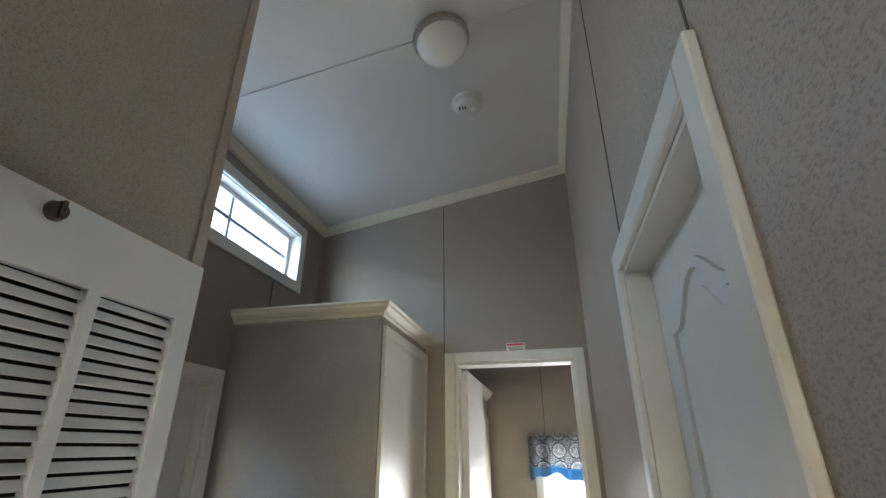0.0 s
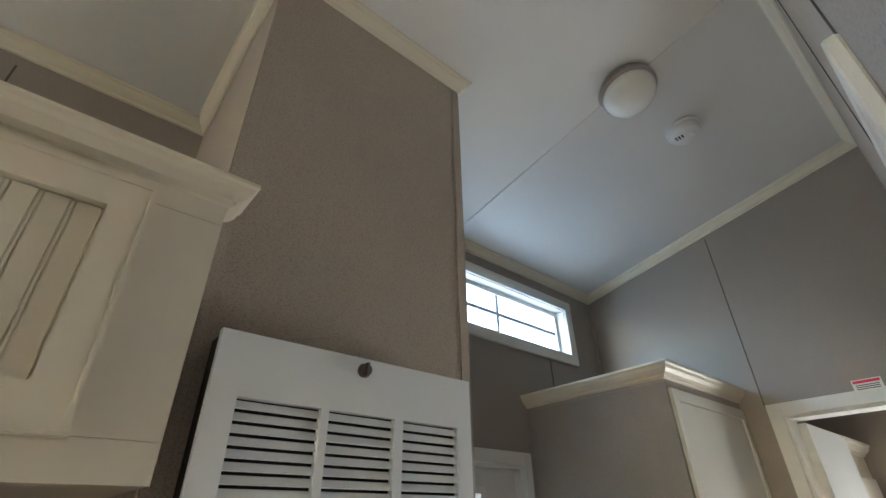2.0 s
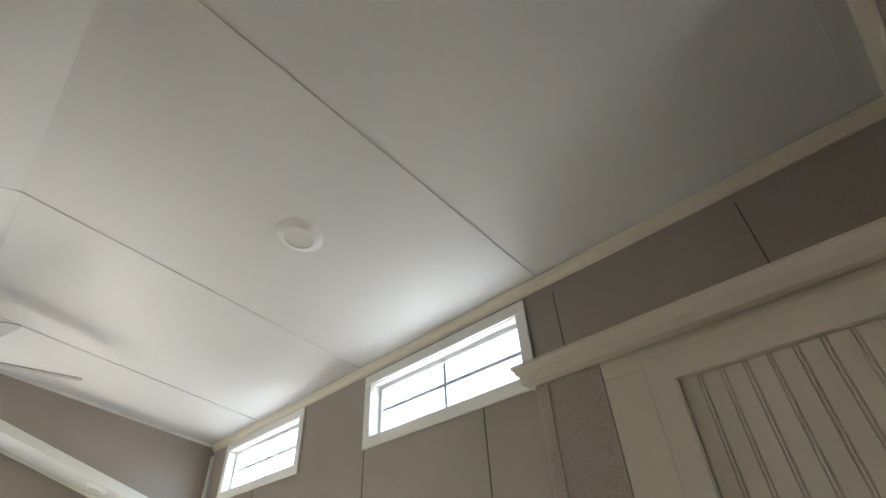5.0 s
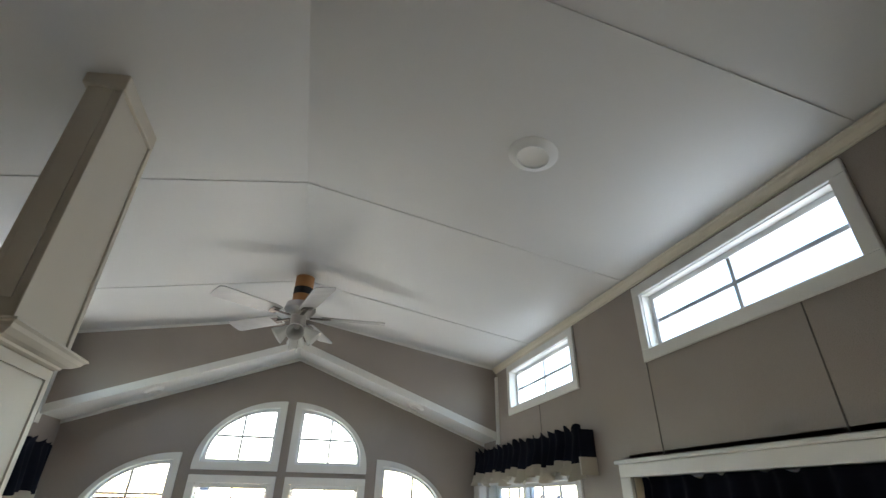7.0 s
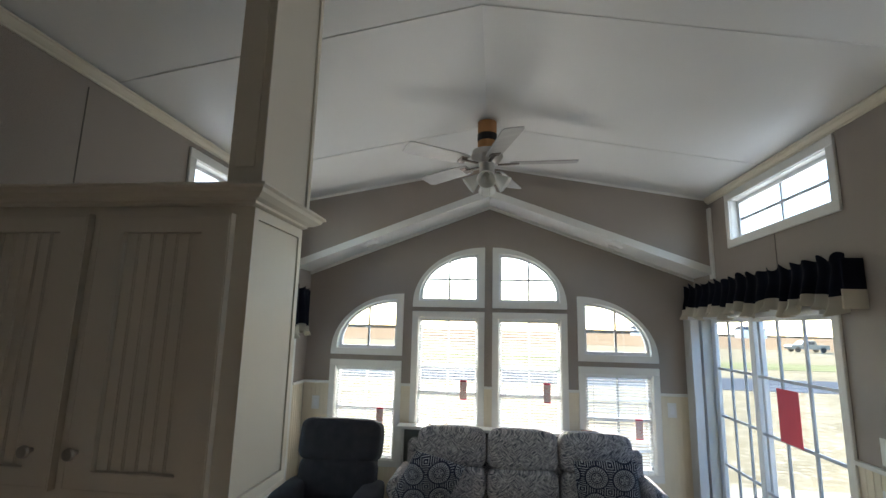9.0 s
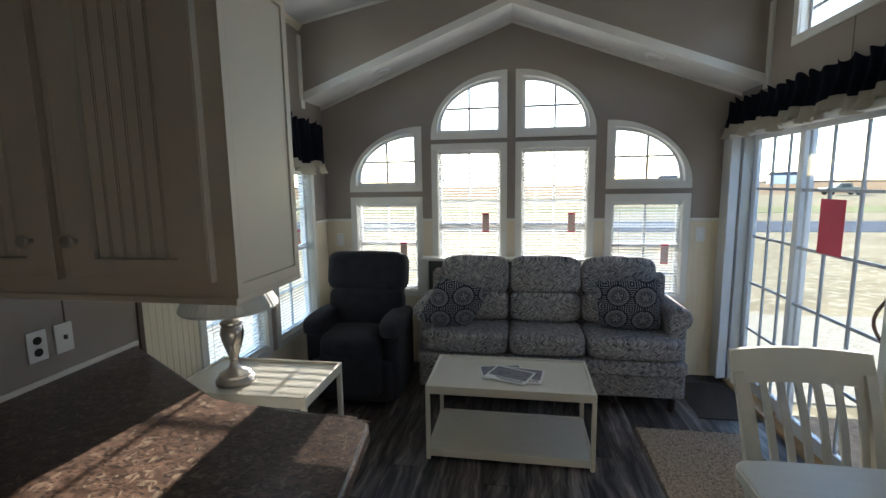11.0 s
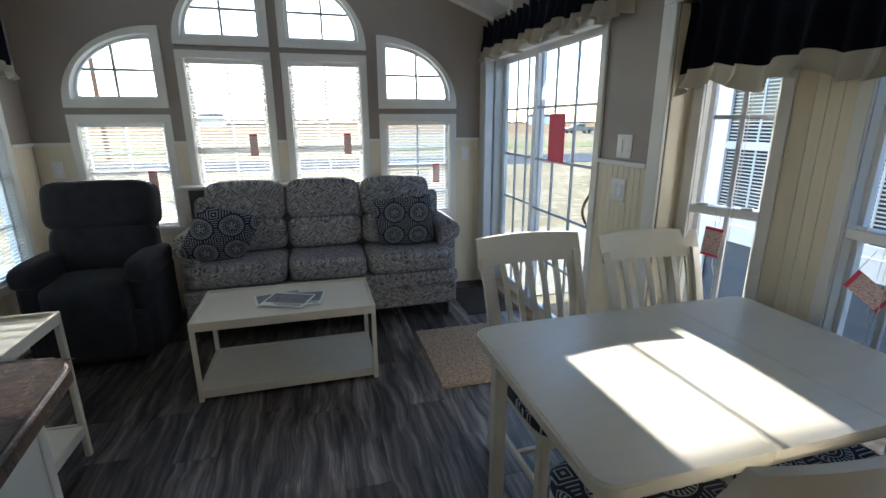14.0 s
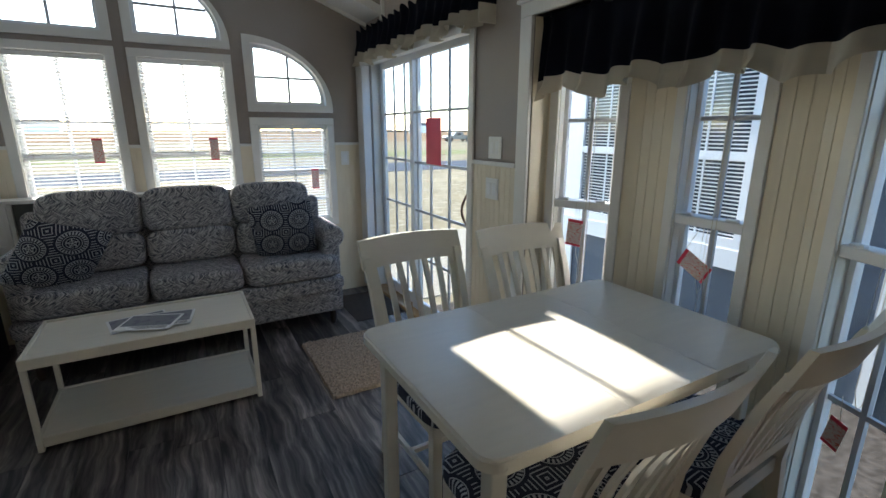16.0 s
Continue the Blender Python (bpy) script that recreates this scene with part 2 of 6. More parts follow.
def medallion(name, flat=True, freq=5.2, ink=0.85):
    """Navy cloth with printed off-white medallions."""
    m = bpy.data.materials.new(name)
    m.use_nodes = True
    n, l = m.node_tree.nodes, m.node_tree.links
    b = n["Principled BSDF"]
    b.inputs["Roughness"].default_value = 0.85
    tc, sp = n.new("ShaderNodeTexCoord"), n.new("ShaderNodeSeparateXYZ")
    l.new(tc.outputs["Object"], sp.inputs[0])
    M = lambda op, a, bb=None, c=None: math_node(n, l, op, a, bb, c)
    x = M("MULTIPLY", sp.outputs[0], freq)
    y = M("MULTIPLY", sp.outputs[1 if flat else 2], freq)
    fx, fy = M("SUBTRACT", M("FRACT", x), 0.5), M("SUBTRACT", M("FRACT", y), 0.5)
    r = M("SQRT", M("ADD", M("MULTIPLY", fx, fx), M("MULTIPLY", fy, fy)))
    ang = M("ARCTAN2", fy, fx)
    rings = M("GREATER_THAN", M("SINE", M("MULTIPLY", r, 88.0)), 0.70)
    spokes = M("GREATER_THAN", M("SINE", M("MULTIPLY", ang, 26.0)), 0.0)
    band = M("MULTIPLY", M("GREATER_THAN", r, 0.27), M("LESS_THAN", r, 0.36))
    inner = M("MULTIPLY", rings, M("LESS_THAN", r, 0.42))
    petals = M("MULTIPLY", M("GREATER_THAN", M("SINE", M("MULTIPLY", ang, 5.0)), M("MULTIPLY", r, 6.0)), M("LESS_THAN", r, 0.17))
    disc = M("MAXIMUM", M("MULTIPLY", inner, M("SUBTRACT", 1.0, band)), M("MULTIPLY", band, spokes))
    disc = M("MAXIMUM", disc, petals)
    d = M("ADD", M("ABSOLUTE", fx), M("ABSOLUTE", fy))
    keys = M("GREATER_THAN", M("SINE", M("MULTIPLY", M("MAXIMUM", M("ABSOLUTE", M("SUBTRACT", M("ABSOLUTE", fx), 0.5)), M("ABSOLUTE", M("SUBTRACT", M("ABSOLUTE", fy), 0.5))), 75.0)), 0.62)
    corner = M("MULTIPLY", keys, M("GREATER_THAN", r, 0.45))
    v = M("MAXIMUM", disc, corner)
    mix = n.new("ShaderNodeMix")
    mix.data_type = "RGBA"
    mix.inputs[6].default_value, mix.inputs[7].default_value = (0.010, 0.014, 0.032, 1), (0.52, 0.53, 0.54, 1)
    l.new(M("MULTIPLY", v, ink), mix.inputs[0])
    l.new(mix.outputs[2], b.inputs["Base Color"])
    return m


def woven():
    """Sofa cloth: short pale strokes that cross at changing angles on blue grey."""
    m = bpy.data.materials.new("sofa_cloth")
    m.use_nodes = True
    n, l = m.node_tree.nodes, m.node_tree.links
    b = n["Principled BSDF"]
    b.inputs["Roughness"].default_value = 0.9
    M = lambda op, a, bb=None, c=None: math_node(n, l, op, a, bb, c)
    tc, sp = n.new("ShaderNodeTexCoord"), n.new("ShaderNodeSeparateXYZ")
    l.new(tc.outputs["Object"], sp.inputs[0])
    x = sp.outputs[0]
    z = M("ADD", sp.outputs[2], sp.outputs[1])
    p, q = M("ADD", x, z), M("SUBTRACT", x, z)
    flat, vo, sc = n.new("ShaderNodeCombineXYZ"), n.new("ShaderNodeTexVoronoi"), n.new("ShaderNodeSeparateColor")
    p, q = M("ADD", M("MULTIPLY", x, 0.75), z), M("SUBTRACT", M("MULTIPLY", x, 0.75), z)
    l.new(p, flat.inputs[0])
    l.new(q, flat.inputs[1])
    vo.distance = "CHEBYCHEV"
    vo.inputs["Scale"].default_value = 21.0
    l.new(flat.outputs[0], vo.inputs["Vector"])
    l.new(vo.outputs["Color"], sc.inputs[0])
    cell = M("GREATER_THAN", sc.outputs[0], 0.5)
    wob = n.new("ShaderNodeTexNoise")
    wob.inputs["Scale"].default_value = 60
    l.new(tc.outputs["Object"], wob.inputs["Vector"])
    w = M("MULTIPLY", wob.outputs[0], 1.5)
    strokes = []
    for kp, kq, shift in ((165.0, 20.0, 0.0), (20.0, 165.0, 7.0)):
        xyz, st = n.new("ShaderNodeCombineXYZ"), n.new("ShaderNodeTexNoise")
        l.new(M("ADD", M("MULTIPLY", p, kp), w), xyz.inputs[0])
        l.new(M("ADD", M("MULTIPLY", q, kq), w), xyz.inputs[1])
        xyz.inputs[2].default_value = shift
        st.inputs["Scale"].default_value, st.inputs["Detail"].default_value = 1.0, 1.5
        l.new(xyz.outputs[0], st.inputs["Vector"])
        strokes.append(M("MULTIPLY", M("SUBTRACT", st.outputs[0], 0.5), 7.0))
    s1, s2 = strokes
    s = M("ADD", M("MULTIPLY", s1, cell), M("MULTIPLY", s2, M("SUBTRACT", 1.0, cell)))
    mr = n.new("ShaderNodeMapRange")
    mr.inputs[1].default_value, mr.inputs[2].default_value = -0.85, 0.85
    thread = n.new("ShaderNodeTexNoise")
    thread.inputs["Scale"].default_value = 220
    l.new(tc.outputs["Object"], thread.inputs["Vector"])
    s = M("ADD", s, M("MULTIPLY", M("SUBTRACT", thread.outputs[0], 0.5), 0.7))
    l.new(s, mr.inputs[0])
    mix = n.new("ShaderNodeMix")
    mix.data_type = "RGBA"
    mix.inputs[6].default_value, mix.inputs[7].default_value = (0.045, 0.050, 0.068, 1), (0.47, 0.445, 0.43, 1)
    l.new(mr.outputs[0], mix.inputs[0])
    l.new(mix.outputs[2], b.inputs["Base Color"])
    bp = n.new("ShaderNodeBump")
    bp.inputs["Strength"].default_value, bp.inputs["Distance"].default_value = 0.15, 0.001
    l.new(s, bp.inputs["Height"])
    l.new(bp.outputs[0], b.inputs["Normal"])
    return m


SEATC, PILLC, SOFAC = medallion("seat_print"), medallion("pillow_print", False, 5.6, 0.7), woven()
BEDC = medallion("bedroom_valance_print", False, 9.0)


# ---------------------------------------------------------------- mesh helpers
def thing(name, at, label, category, group="", kind=""):
    ob = new(name)
    ob.empty_display_size = 0.1
    ob.location = at
    return tagged(ob, label, category, group, kind)


def base_of(ob):
    v = Vector((0, 0, 0))
    while ob:
        v += Vector(ob.location)
        ob = ob.parent
    return v


def part(name, bm, material, parent=None, label="", kind="", category="", group="", smooth=False):
    off = base_of(parent)
    if off.length:
        bmesh.ops.translate(bm, vec=-off, verts=bm.verts)
    bmesh.ops.recalc_face_normals(bm, faces=bm.faces)
    me = bpy.data.meshes.new(name)
    bm.to_mesh(me)
    bm.free()
    me.materials.append(material)
    if smooth:
        me.shade_smooth()
        me.set_sharp_from_angle(angle=radians(38))
    ob = new(name, me)
    ob.parent = parent
    return tagged(ob, label, category, group, kind)


def box(bm, x0, x1, y0, y1, z0, z1, r=0.0, seg=2, m=None):
    g = bmesh.ops.create_cube(bm, size=1)["verts"]
    bmesh.ops.transform(bm, verts=g, matrix=Matrix.LocRotScale(((x0 + x1) / 2, (y0 + y1) / 2, (z0 + z1) / 2), None, (abs(x1 - x0), abs(y1 - y0), abs(z1 - z0))))
    if r:
        es = list({e for v in g for e in v.link_edges})
        res = bmesh.ops.bevel(bm, geom=es, offset=r, segments=seg, affect="EDGES", profile=0.5)
        g = list({v for f in res["faces"] for v in f.verts} | {v for v in g if v.is_valid})
    if m is not None:
        bmesh.ops.transform(bm, verts=g, matrix=m)
    return bm


def bx(x0, x1, y0, y1, z0, z1, r=0.0, seg=2, m=None):
    return box(bmesh.new(), x0, x1, y0, y1, z0, z1, r, seg, m)


def slab(outline, holes, f, w0, w1):
    """A plate with holes; f(u, v, w) gives its points."""
    from mathutils.geometry import tessellate_polygon
    bm = bmesh.new()
    loops = [outline, *holes]
    tris = tessellate_polygon([[Vector((u, v, 0)) for u, v in lp] for lp in loops])
    flat = [p for lp in loops for p in lp]
    a = [bm.verts.new(f(u, v, w0)) for u, v in flat]
    b = [bm.verts.new(f(u, v, w1)) for u, v in flat]
    for t in tris:
        for vs in (a, b):
            try:
                bm.faces.new([vs[i] for i in t])
            except ValueError:
                pass
    k = 0
    for lp in loops:
        c = len(lp)
        for i in range(c):
            j = (i + 1) % c
            bm.faces.new((a[k + i], a[k + j], b[k + j], b[k + i]))
        k += c
    return bm


def rect(u0, u1, v0, v1):
    return [(u0, v0), (u1, v0), (u1, v1), (u0, v1)]


def frame_of(origin, along, inward):
    """Matrix whose local x runs along a wall, y into the room and z up."""
    u, n = Vector(along).normalized(), Vector(inward).normalized()
    return Matrix(((u.x, n.x, 0, origin[0]), (u.y, n.y, 0, origin[1]), (u.z, n.z, 1, origin[2]), (0, 0, 0, 1)))


def on(m):
    return lambda u, v, w: m @ Vector((u, w, v))


def lathe(profile, at, seg=28, m=None):
    bm = bmesh.new()
    rows = []
    for r, z in profile:
        rows.append([bm.verts.new((r * math.cos(2 * math.pi * i / seg), r * math.sin(2 * math.pi * i / seg), z)) for i in range(seg)])
    for a, b in zip(rows, rows[1:]):
        for i in range(seg):
            bm.faces.new((a[i], a[(i + 1) % seg], b[(i + 1) % seg], b[i]))
    for row in (rows[0], rows[-1]):
        bm.faces.new(row)
    bmesh.ops.transform(bm, verts=bm.verts, matrix=Matrix.Translation(at) @ (m or Matrix()))
    return bm


def tube(points, r, seg=8):
    bm = bmesh.new()
    pts = [Vector(p) for p in points]
    rows = []
    for i, p in enumerate(pts):
        d = (pts[min(i + 1, len(pts) - 1)] - pts[max(i - 1, 0)]).normalized()
        q = d.to_track_quat("Z", "Y").to_matrix()
        rows.append([bm.verts.new(p + q @ Vector((r * math.cos(2 * math.pi * k / seg), r * math.sin(2 * math.pi * k / seg), 0))) for k in range(seg)])
    for a, b in zip(rows, rows[1:]):
        for k in range(seg):
            bm.faces.new((a[k], a[(k + 1) % seg], b[(k + 1) % seg], b[k]))
    bm.faces.new(rows[0])
    bm.faces.new(rows[-1])
    return bm


def cushion(center, size, puff=0.25, n=9, m=None, bm=None, power=4.0):
    """A stuffed block: a superellipsoid of that size."""
    new_bm = bmesh.new()
    bmesh.ops.create_cube(new_bm, size=2)
    bmesh.ops.subdivide_edges(new_bm, edges=list(new_bm.edges), cuts=n, use_grid_fill=True)
    for v in new_bm.verts:
        p = v.co
        k = (abs(p.x) ** power + abs(p.y) ** power + abs(p.z) ** power) ** (1 / power)
        q = p / k
        v.co = Vector((q.x * size[0] / 2, q.y * size[1] / 2, q.z * size[2] / 2))
        v.co += Vector(v.co).normalized() * puff * 0.02 * noise.noise(v.co * 9 + Vector(center))
    mm = Matrix.Translation(center) @ (m or Matrix())
    bmesh.ops.transform(new_bm, verts=new_bm.verts, matrix=mm)
    if bm is not None:
        me = bpy.data.meshes.new("tmp")
        new_bm.to_mesh(me)
        new_bm.free()
        bm.from_mesh(me)
        bpy.data.meshes.remove(me)
        return bm
    return new_bm


CROWN = [(0, 0), (0.062, 0), (0.062, -0.012), (0.052, -0.018), (0.046, -0.034), (0.030, -0.050), (0.016, -0.060), (0.014, -0.074), (0.006, -0.078), (0, -0.078)]
CABCROWN = [(0, 0), (0.062, 0), (0.064, -0.012), (0.055, -0.020), (0.050, -0.036), (0.034, -0.054), (0.018, -0.062), (0.016, -0.072), (0.008, -0.078), (0, -0.080)]


def molding(profile, a, b, inward, miter_a=0, miter_b=0, k=1.0):
    """A profile (out, up) run from a to b; miter +1 lengthens the outer edge, -1 shortens it."""
    a, b, n = Vector(a), Vector(b), Vector(inward).normalized()
    d = (b - a).normalized()
    bm = bmesh.new()
    ra = [bm.verts.new(a + n * o * k + Vector((0, 0, u * k)) - d * o * k * miter_a) for o, u in profile]
    rb = [bm.verts.new(b + n * o * k + Vector((0, 0, u * k)) + d * o * k * miter_b) for o, u in profile]
    c = len(profile)
    for i in range(c):
        bm.faces.new((ra[i], ra[(i + 1) % c], rb[(i + 1) % c], rb[i]))
    bm.faces.new(ra)
    bm.faces.new(rb)
    return bm


# ---------------------------------------------------------------- the shell
XW, XE, YE, YH = -1.30, 2.11, -4.73, 2.44
XR, ZR, ZW = 0.44, 3.19, 2.88
SLOPE = (ZR - ZW) / (XR - XW)
TH = 0.10


def ceil_z(x):
    return ZR - SLOPE * abs(x - XR)


west = frame_of((XW, 0, 0), (0, 1, 0), (1, 0, 0))
east = frame_of((XE, 0, 0), (0, 1, 0), (-1, 0, 0))
end = frame_of((0, YE, 0), (1, 0, 0), (0, 1, 0))
hall = frame_of((0, YH, 0), (1, 0, 0), (0, -1, 0))
rwall = frame_of((0.15, 0, 0), (0, 1, 0), (-1, 0, 0))

C = 0.055
SLIDER = (-4.62, -3.09, 0.0, 1.97)
CLA, CLB, CLH = (-2.297, -1.172, 2.43, 2.82), (-4.060, -2.940, 2.432, 2.828), (1.12, 2.215, 2.405, 2.775)
CLE = (-3.98, -2.865, 2.43, 2.80)
EDOOR = (0.86, 1.681, 0.0, 1.890)
BAY = (-2.55, -1.02, 0.0, 1.93)
E1, E2 = (-4.46, -3.73, 0.44, 1.80), (-3.66, -2.93, 0.44, 1.80)


def inset(w, c=C):
    return rect(w[0] + c, w[1] - c, w[2] + c, w[3] - c)


def notch(outline, u0, u1, v1):
    """An opening that reaches the floor, cut into the outline's lower edge."""
    return [(u0, 0), (u0, v1), (u1, v1), (u1, 0)]


y0, y1 = YE - TH, YH + 2.2
outline = [(y0, 0)] + notch(0, SLIDER[0], SLIDER[1], SLIDER[3]) + notch(0, BAY[0], BAY[1], BAY[3]) + notch(0, EDOOR[0], EDOOR[1], EDOOR[3]) + [(y1, 0), (y1, 3.4), (y0, 3.4)]
part("wall_west", slab(outline, [inset(CLA), inset(CLB), inset(CLH)], on(west), -TH, 0), TAUPE, kind="structure", label="taupe vinyl-covered wall with high windows, slider and bay")
part("wall_east", slab([(y0, 0), (y1, 0), (y1, 3.4), (y0, 3.4)], [inset(E1), inset(E2), inset(CLE)], on(east), -TH, 0), TAUPE, kind="structure", label="taupe vinyl-covered wall with windows over beadboard")

CW = 0.44
WIN_LOW = [(1.212, 1.872, 0.62, 1.515), (0.478, 1.128, 0.70, 1.962), (-0.240, 0.410, 0.70, 1.962), (-0.985, -0.325, 0.62, 1.520)]
ARCH = [(1.212, 1.872, 1.560, 2.115, 1), (0.478, 1.128, 1.998, 2.545, 1), (-0.240, 0.410, 1.998, 2.545, -1), (-0.985, -0.325, 1.562, 2.115, -1)]


def quarter(u0, u1, v0, v1, side, n=18):
    """A quarter round; side 1: the straight side at the lower u."""
    pts, a, b = [], u1 - u0, v1 - v0 - 0.03
    s, o = (u0, 1) if side > 0 else (u1, -1)
    pts.append((s, v0))
    pts.append((s + o * a, v0))
    for i in range(n + 1):
        t = math.pi / 2 * i / n
        pts.append((s + o * a * math.cos(t), v0 + 0.03 + b * math.sin(t)))
    return pts


def q_inset(w, c):
    u0, u1, v0, v1, s = w
    return quarter(u0 + c, u1 - c, v0 + c, v1 - c, s)


holes = [inset(w, 0.05) for w in WIN_LOW] + [q_inset(w, 0.05) for w in ARCH]
part("wall_end", slab([(XW - TH, 0), (XE + TH, 0), (XE + TH, 2.75), (XR, 3.4), (XW - TH, 2.75)], holes, on(end), -TH, 0), TAUPE, kind="structure", label="taupe gable wall with eight windows")

# hall walls
DOOR2 = (-0.500, 0.080, 0.0, 2.052)
part("wall_hall_end", slab([(XW, 0)] + notch(0, DOOR2[0], DOOR2[1], DOOR2[3]) + [(XE, 0), (XE, 3.05), (XR, 3.3), (XW, 3.0)], [], on(hall), -TH, 0), TAUPE, kind="structure", label="taupe wall with the bedroom doorway")
RDOOR = (0.585, 1.195, 0.0, 2.045)
part("wall_hall_side", slab([(0.17, 0)] + notch(0, RDOOR[0], RDOOR[1], RDOOR[3]) + [(YH, 0), (YH, 3.13), (0.17, 3.13)], [], on(rwall), -TH, 0), SPECK, kind="structure", label="flecked taupe hall wall with a doorway")
part("wall_kitchen", bx(0.15, XE, 0.17, 0.27, 0, 3.12), TAUPE, kind="structure", label="taupe kitchen partition wall")
part("wall_bath_back", bx(1.0, 1.05, 0.27, YH, 0, 3.0), TAUPE, kind="structure", label="plain wall behind the bathroom door")
part("wall_bedroom_back", slab(rect(XW, XE, 0, 3.3), [rect(-0.14, 0.42, 0.7, 1.66)], on(frame_of((0, 3.7, 0), (1, 0, 0), (0, -1, 0))), -TH, 0), TAUPE, kind="structure", label="taupe bedroom wall with a window")

# ceiling
for nm, xa, xb in (("ceiling_west_slope", XW - TH, XR), ("ceiling_east_slope", XR, XE + TH)):
    bm = bmesh.new()
    box(bm, xa, xb, YE - TH, 3.8, 0, 0.08)
    for v in bm.verts:
        v.co.z += ceil_z(v.co.x)
    part(nm, bm, CEIL, kind="structure", label="white sloped ceiling with slim joint strips")
for y in (1.317, 0.098, -1.085, -2.34, -3.559):
    for xa, xb in ((XW, XR), (XR, XE)):
        bm = bx(xa, xb, y - 0.009, y + 0.009, -0.004, 0.004)
        for v in bm.verts:
            v.co.z += ceil_z(v.co.x)
        part("ceiling_joint_strip", bm, CEIL, kind="structure")

# floor
part("subfloor", bx(XW - TH, XE + TH, YE - TH, 3.8, -0.12, -0.006), mat("plank_joint", (0.02, 0.017, 0.015), 0.6), kind="structure", label="dark grey wood-look plank floor")
part("hall_floor", bx(XW, XE, -0.98, 3.7, -0.006, 0.0), PLANK, kind="structure", label="dark grey wood-look floor")


# ---------------------------------------------------------------- soffit at the gable
YS, ZS0, ZS1 = -4.35, 2.29, 2.94


def soffit_z(x):
    return ZS1 - (ZS1 - ZS0) * abs(x - XR) / (XR - XW)


for xa, xb, nm in ((XW, XR, "west"), (XR, XE, "east")):
    f = lambda u, v, w: Vector((u, w, v))
    zz = lambda x: max(ZS0 - 0.03, soffit_z(x))
    part("soffit_" + nm, slab([(xa, zz(xa)), (xb, zz(xb)), (xb, ceil_z(xb)), (xa, ceil_z(xa))], [], f, YE, YS), TAUPE, kind="structure", label="taupe dropped gable box")
    part("soffit_underside", slab([(xa, zz(xa) - 0.010), (xb, zz(xb) - 0.010), (xb, zz(xb)), (xa, zz(xa))], [], f, YE, YS - 0.0), CEIL, kind="structure", label="white soffit underside")
    part("soffit_edge_board", slab([(xa, zz(xa) - 0.022), (xb, zz(xb) - 0.022), (xb, zz(xb) + 0.040), (xa, zz(xa) + 0.040)], [], f, YS, YS + 0.014), WHITE, kind="structure", label="white edge board")
    part("soffit_wall_trim", slab([(xa, zz(xa) - 0.034), (xb, zz(xb) - 0.034), (xb, zz(xb) - 0.010), (xa, zz(xa) - 0.010)], [], f, YE, YE + 0.025), WHITE, kind="structure", label="white trim under the soffit")
part("soffit_end_trim", bx(XW, XW + 0.016, YS - 0.02, YS + 0.045, ZS0 - 0.05, ZW - 0.08), WHITE, kind="structure", label="white upright trim")
part("soffit_end_trim", bx(XE - 0.016, XE, YS - 0.02, YS + 0.045, ZS0 - 0.05, ZW - 0.08), WHITE, kind="structure", label="white upright trim")

# crown moldings
CX0, CX1, CY0, CY1 = XW, -0.673, 0.188, 0.800


def crown(name, a, b, n, ma=0, mb=0, label="cream crown molding", material=None, prof=CROWN, k=0.58):
    return part(name, molding(prof, a, b, n, ma, mb, k), material or CREAM, kind="structure", label=label)


crown("crown_west", (XW, YS, ZW), (XW, CY0, ZW), (1, 0, 0), 0, -1)
crown("crown_hall_west", (XW, CY1, ZW), (XW, YH, ZW), (1, 0, 0), -1, -1)
crown("crown_east", (XE, YS, ZW), (XE, 0.17, ZW), (-1, 0, 0), 0, -1)
crown("crown_hall_end", (XW, YH, ceil_z(XW)), (0.15, YH, ceil_z(0.15)), (0, -1, 0), -1, -1)
crown("crown_hall_side", (0.15, 0.17, ceil_z(0.15)), (0.15, YH, ceil_z(0.15)), (-1, 0, 0), 1, -1)
crown("crown_closet_front", (CX1, CY0, ceil_z(CX1)), (CX1, CY1, ceil_z(CX1)), (1, 0, 0), 1, 1)
crown("crown_closet_south", (XW, CY0, ceil_z(XW)), (CX1, CY0, ceil_z(CX1)), (0, -1, 0), -1, 1)
crown("crown_closet_north", (XW, CY1, ceil_z(XW)), (CX1, CY1, ceil_z(CX1)), (0, 1, 0), -1, 1)
for xa, xb, m_a, m_b in ((XW, XR, 0, 0), (XR, XE, 0, 0)):
    crown("crown_soffit", (xa, YS, ceil_z(xa)), (xb, YS, ceil_z(xb)), (0, 1, 0), k=0.22, label="slim white strip under the ceiling", material=WHITE)
crown("crown_kitchen", (0.15, 0.17, ceil_z(0.15)), (XE, 0.17, ZW), (0, -1, 0))

# thin dark joints between wall panels
for y, za, zb in ((-1.465, 1.99, 2.43), (-2.297, 1.99, 2.43), (-1.03, 0.1, 2.80), (-3.51, 2.2, 2.43), (1.98, 2.1, 2.40), (-0.30, 2.1, 2.8)):
    part("wall_joint", bx(XW, XW + 0.002, y - 0.0025, y + 0.0025, za, zb), SEAM, kind="structure")
for y in (-1.45, -2.20, -0.3):
    part("wall_joint", bx(XE - 0.002, XE, y - 0.0025, y + 0.0025, 1.0, 2.80), SEAM, kind="structure")
part("wall_joint", bx(-0.560, -0.555, YH - 0.002, YH, 2.10, 2.95), SEAM, kind="structure")
for y in (0.55, 1.165):
    part("wall_joint", bx(0.148, 0.15, y - 0.0025, y + 0.0025, 2.09, 3.05), SEAM, kind="structure")
part("corner_strip", bx(0.13, 0.15, YH - 0.02, YH, 0, 2.99), TAUPE, kind="structure")
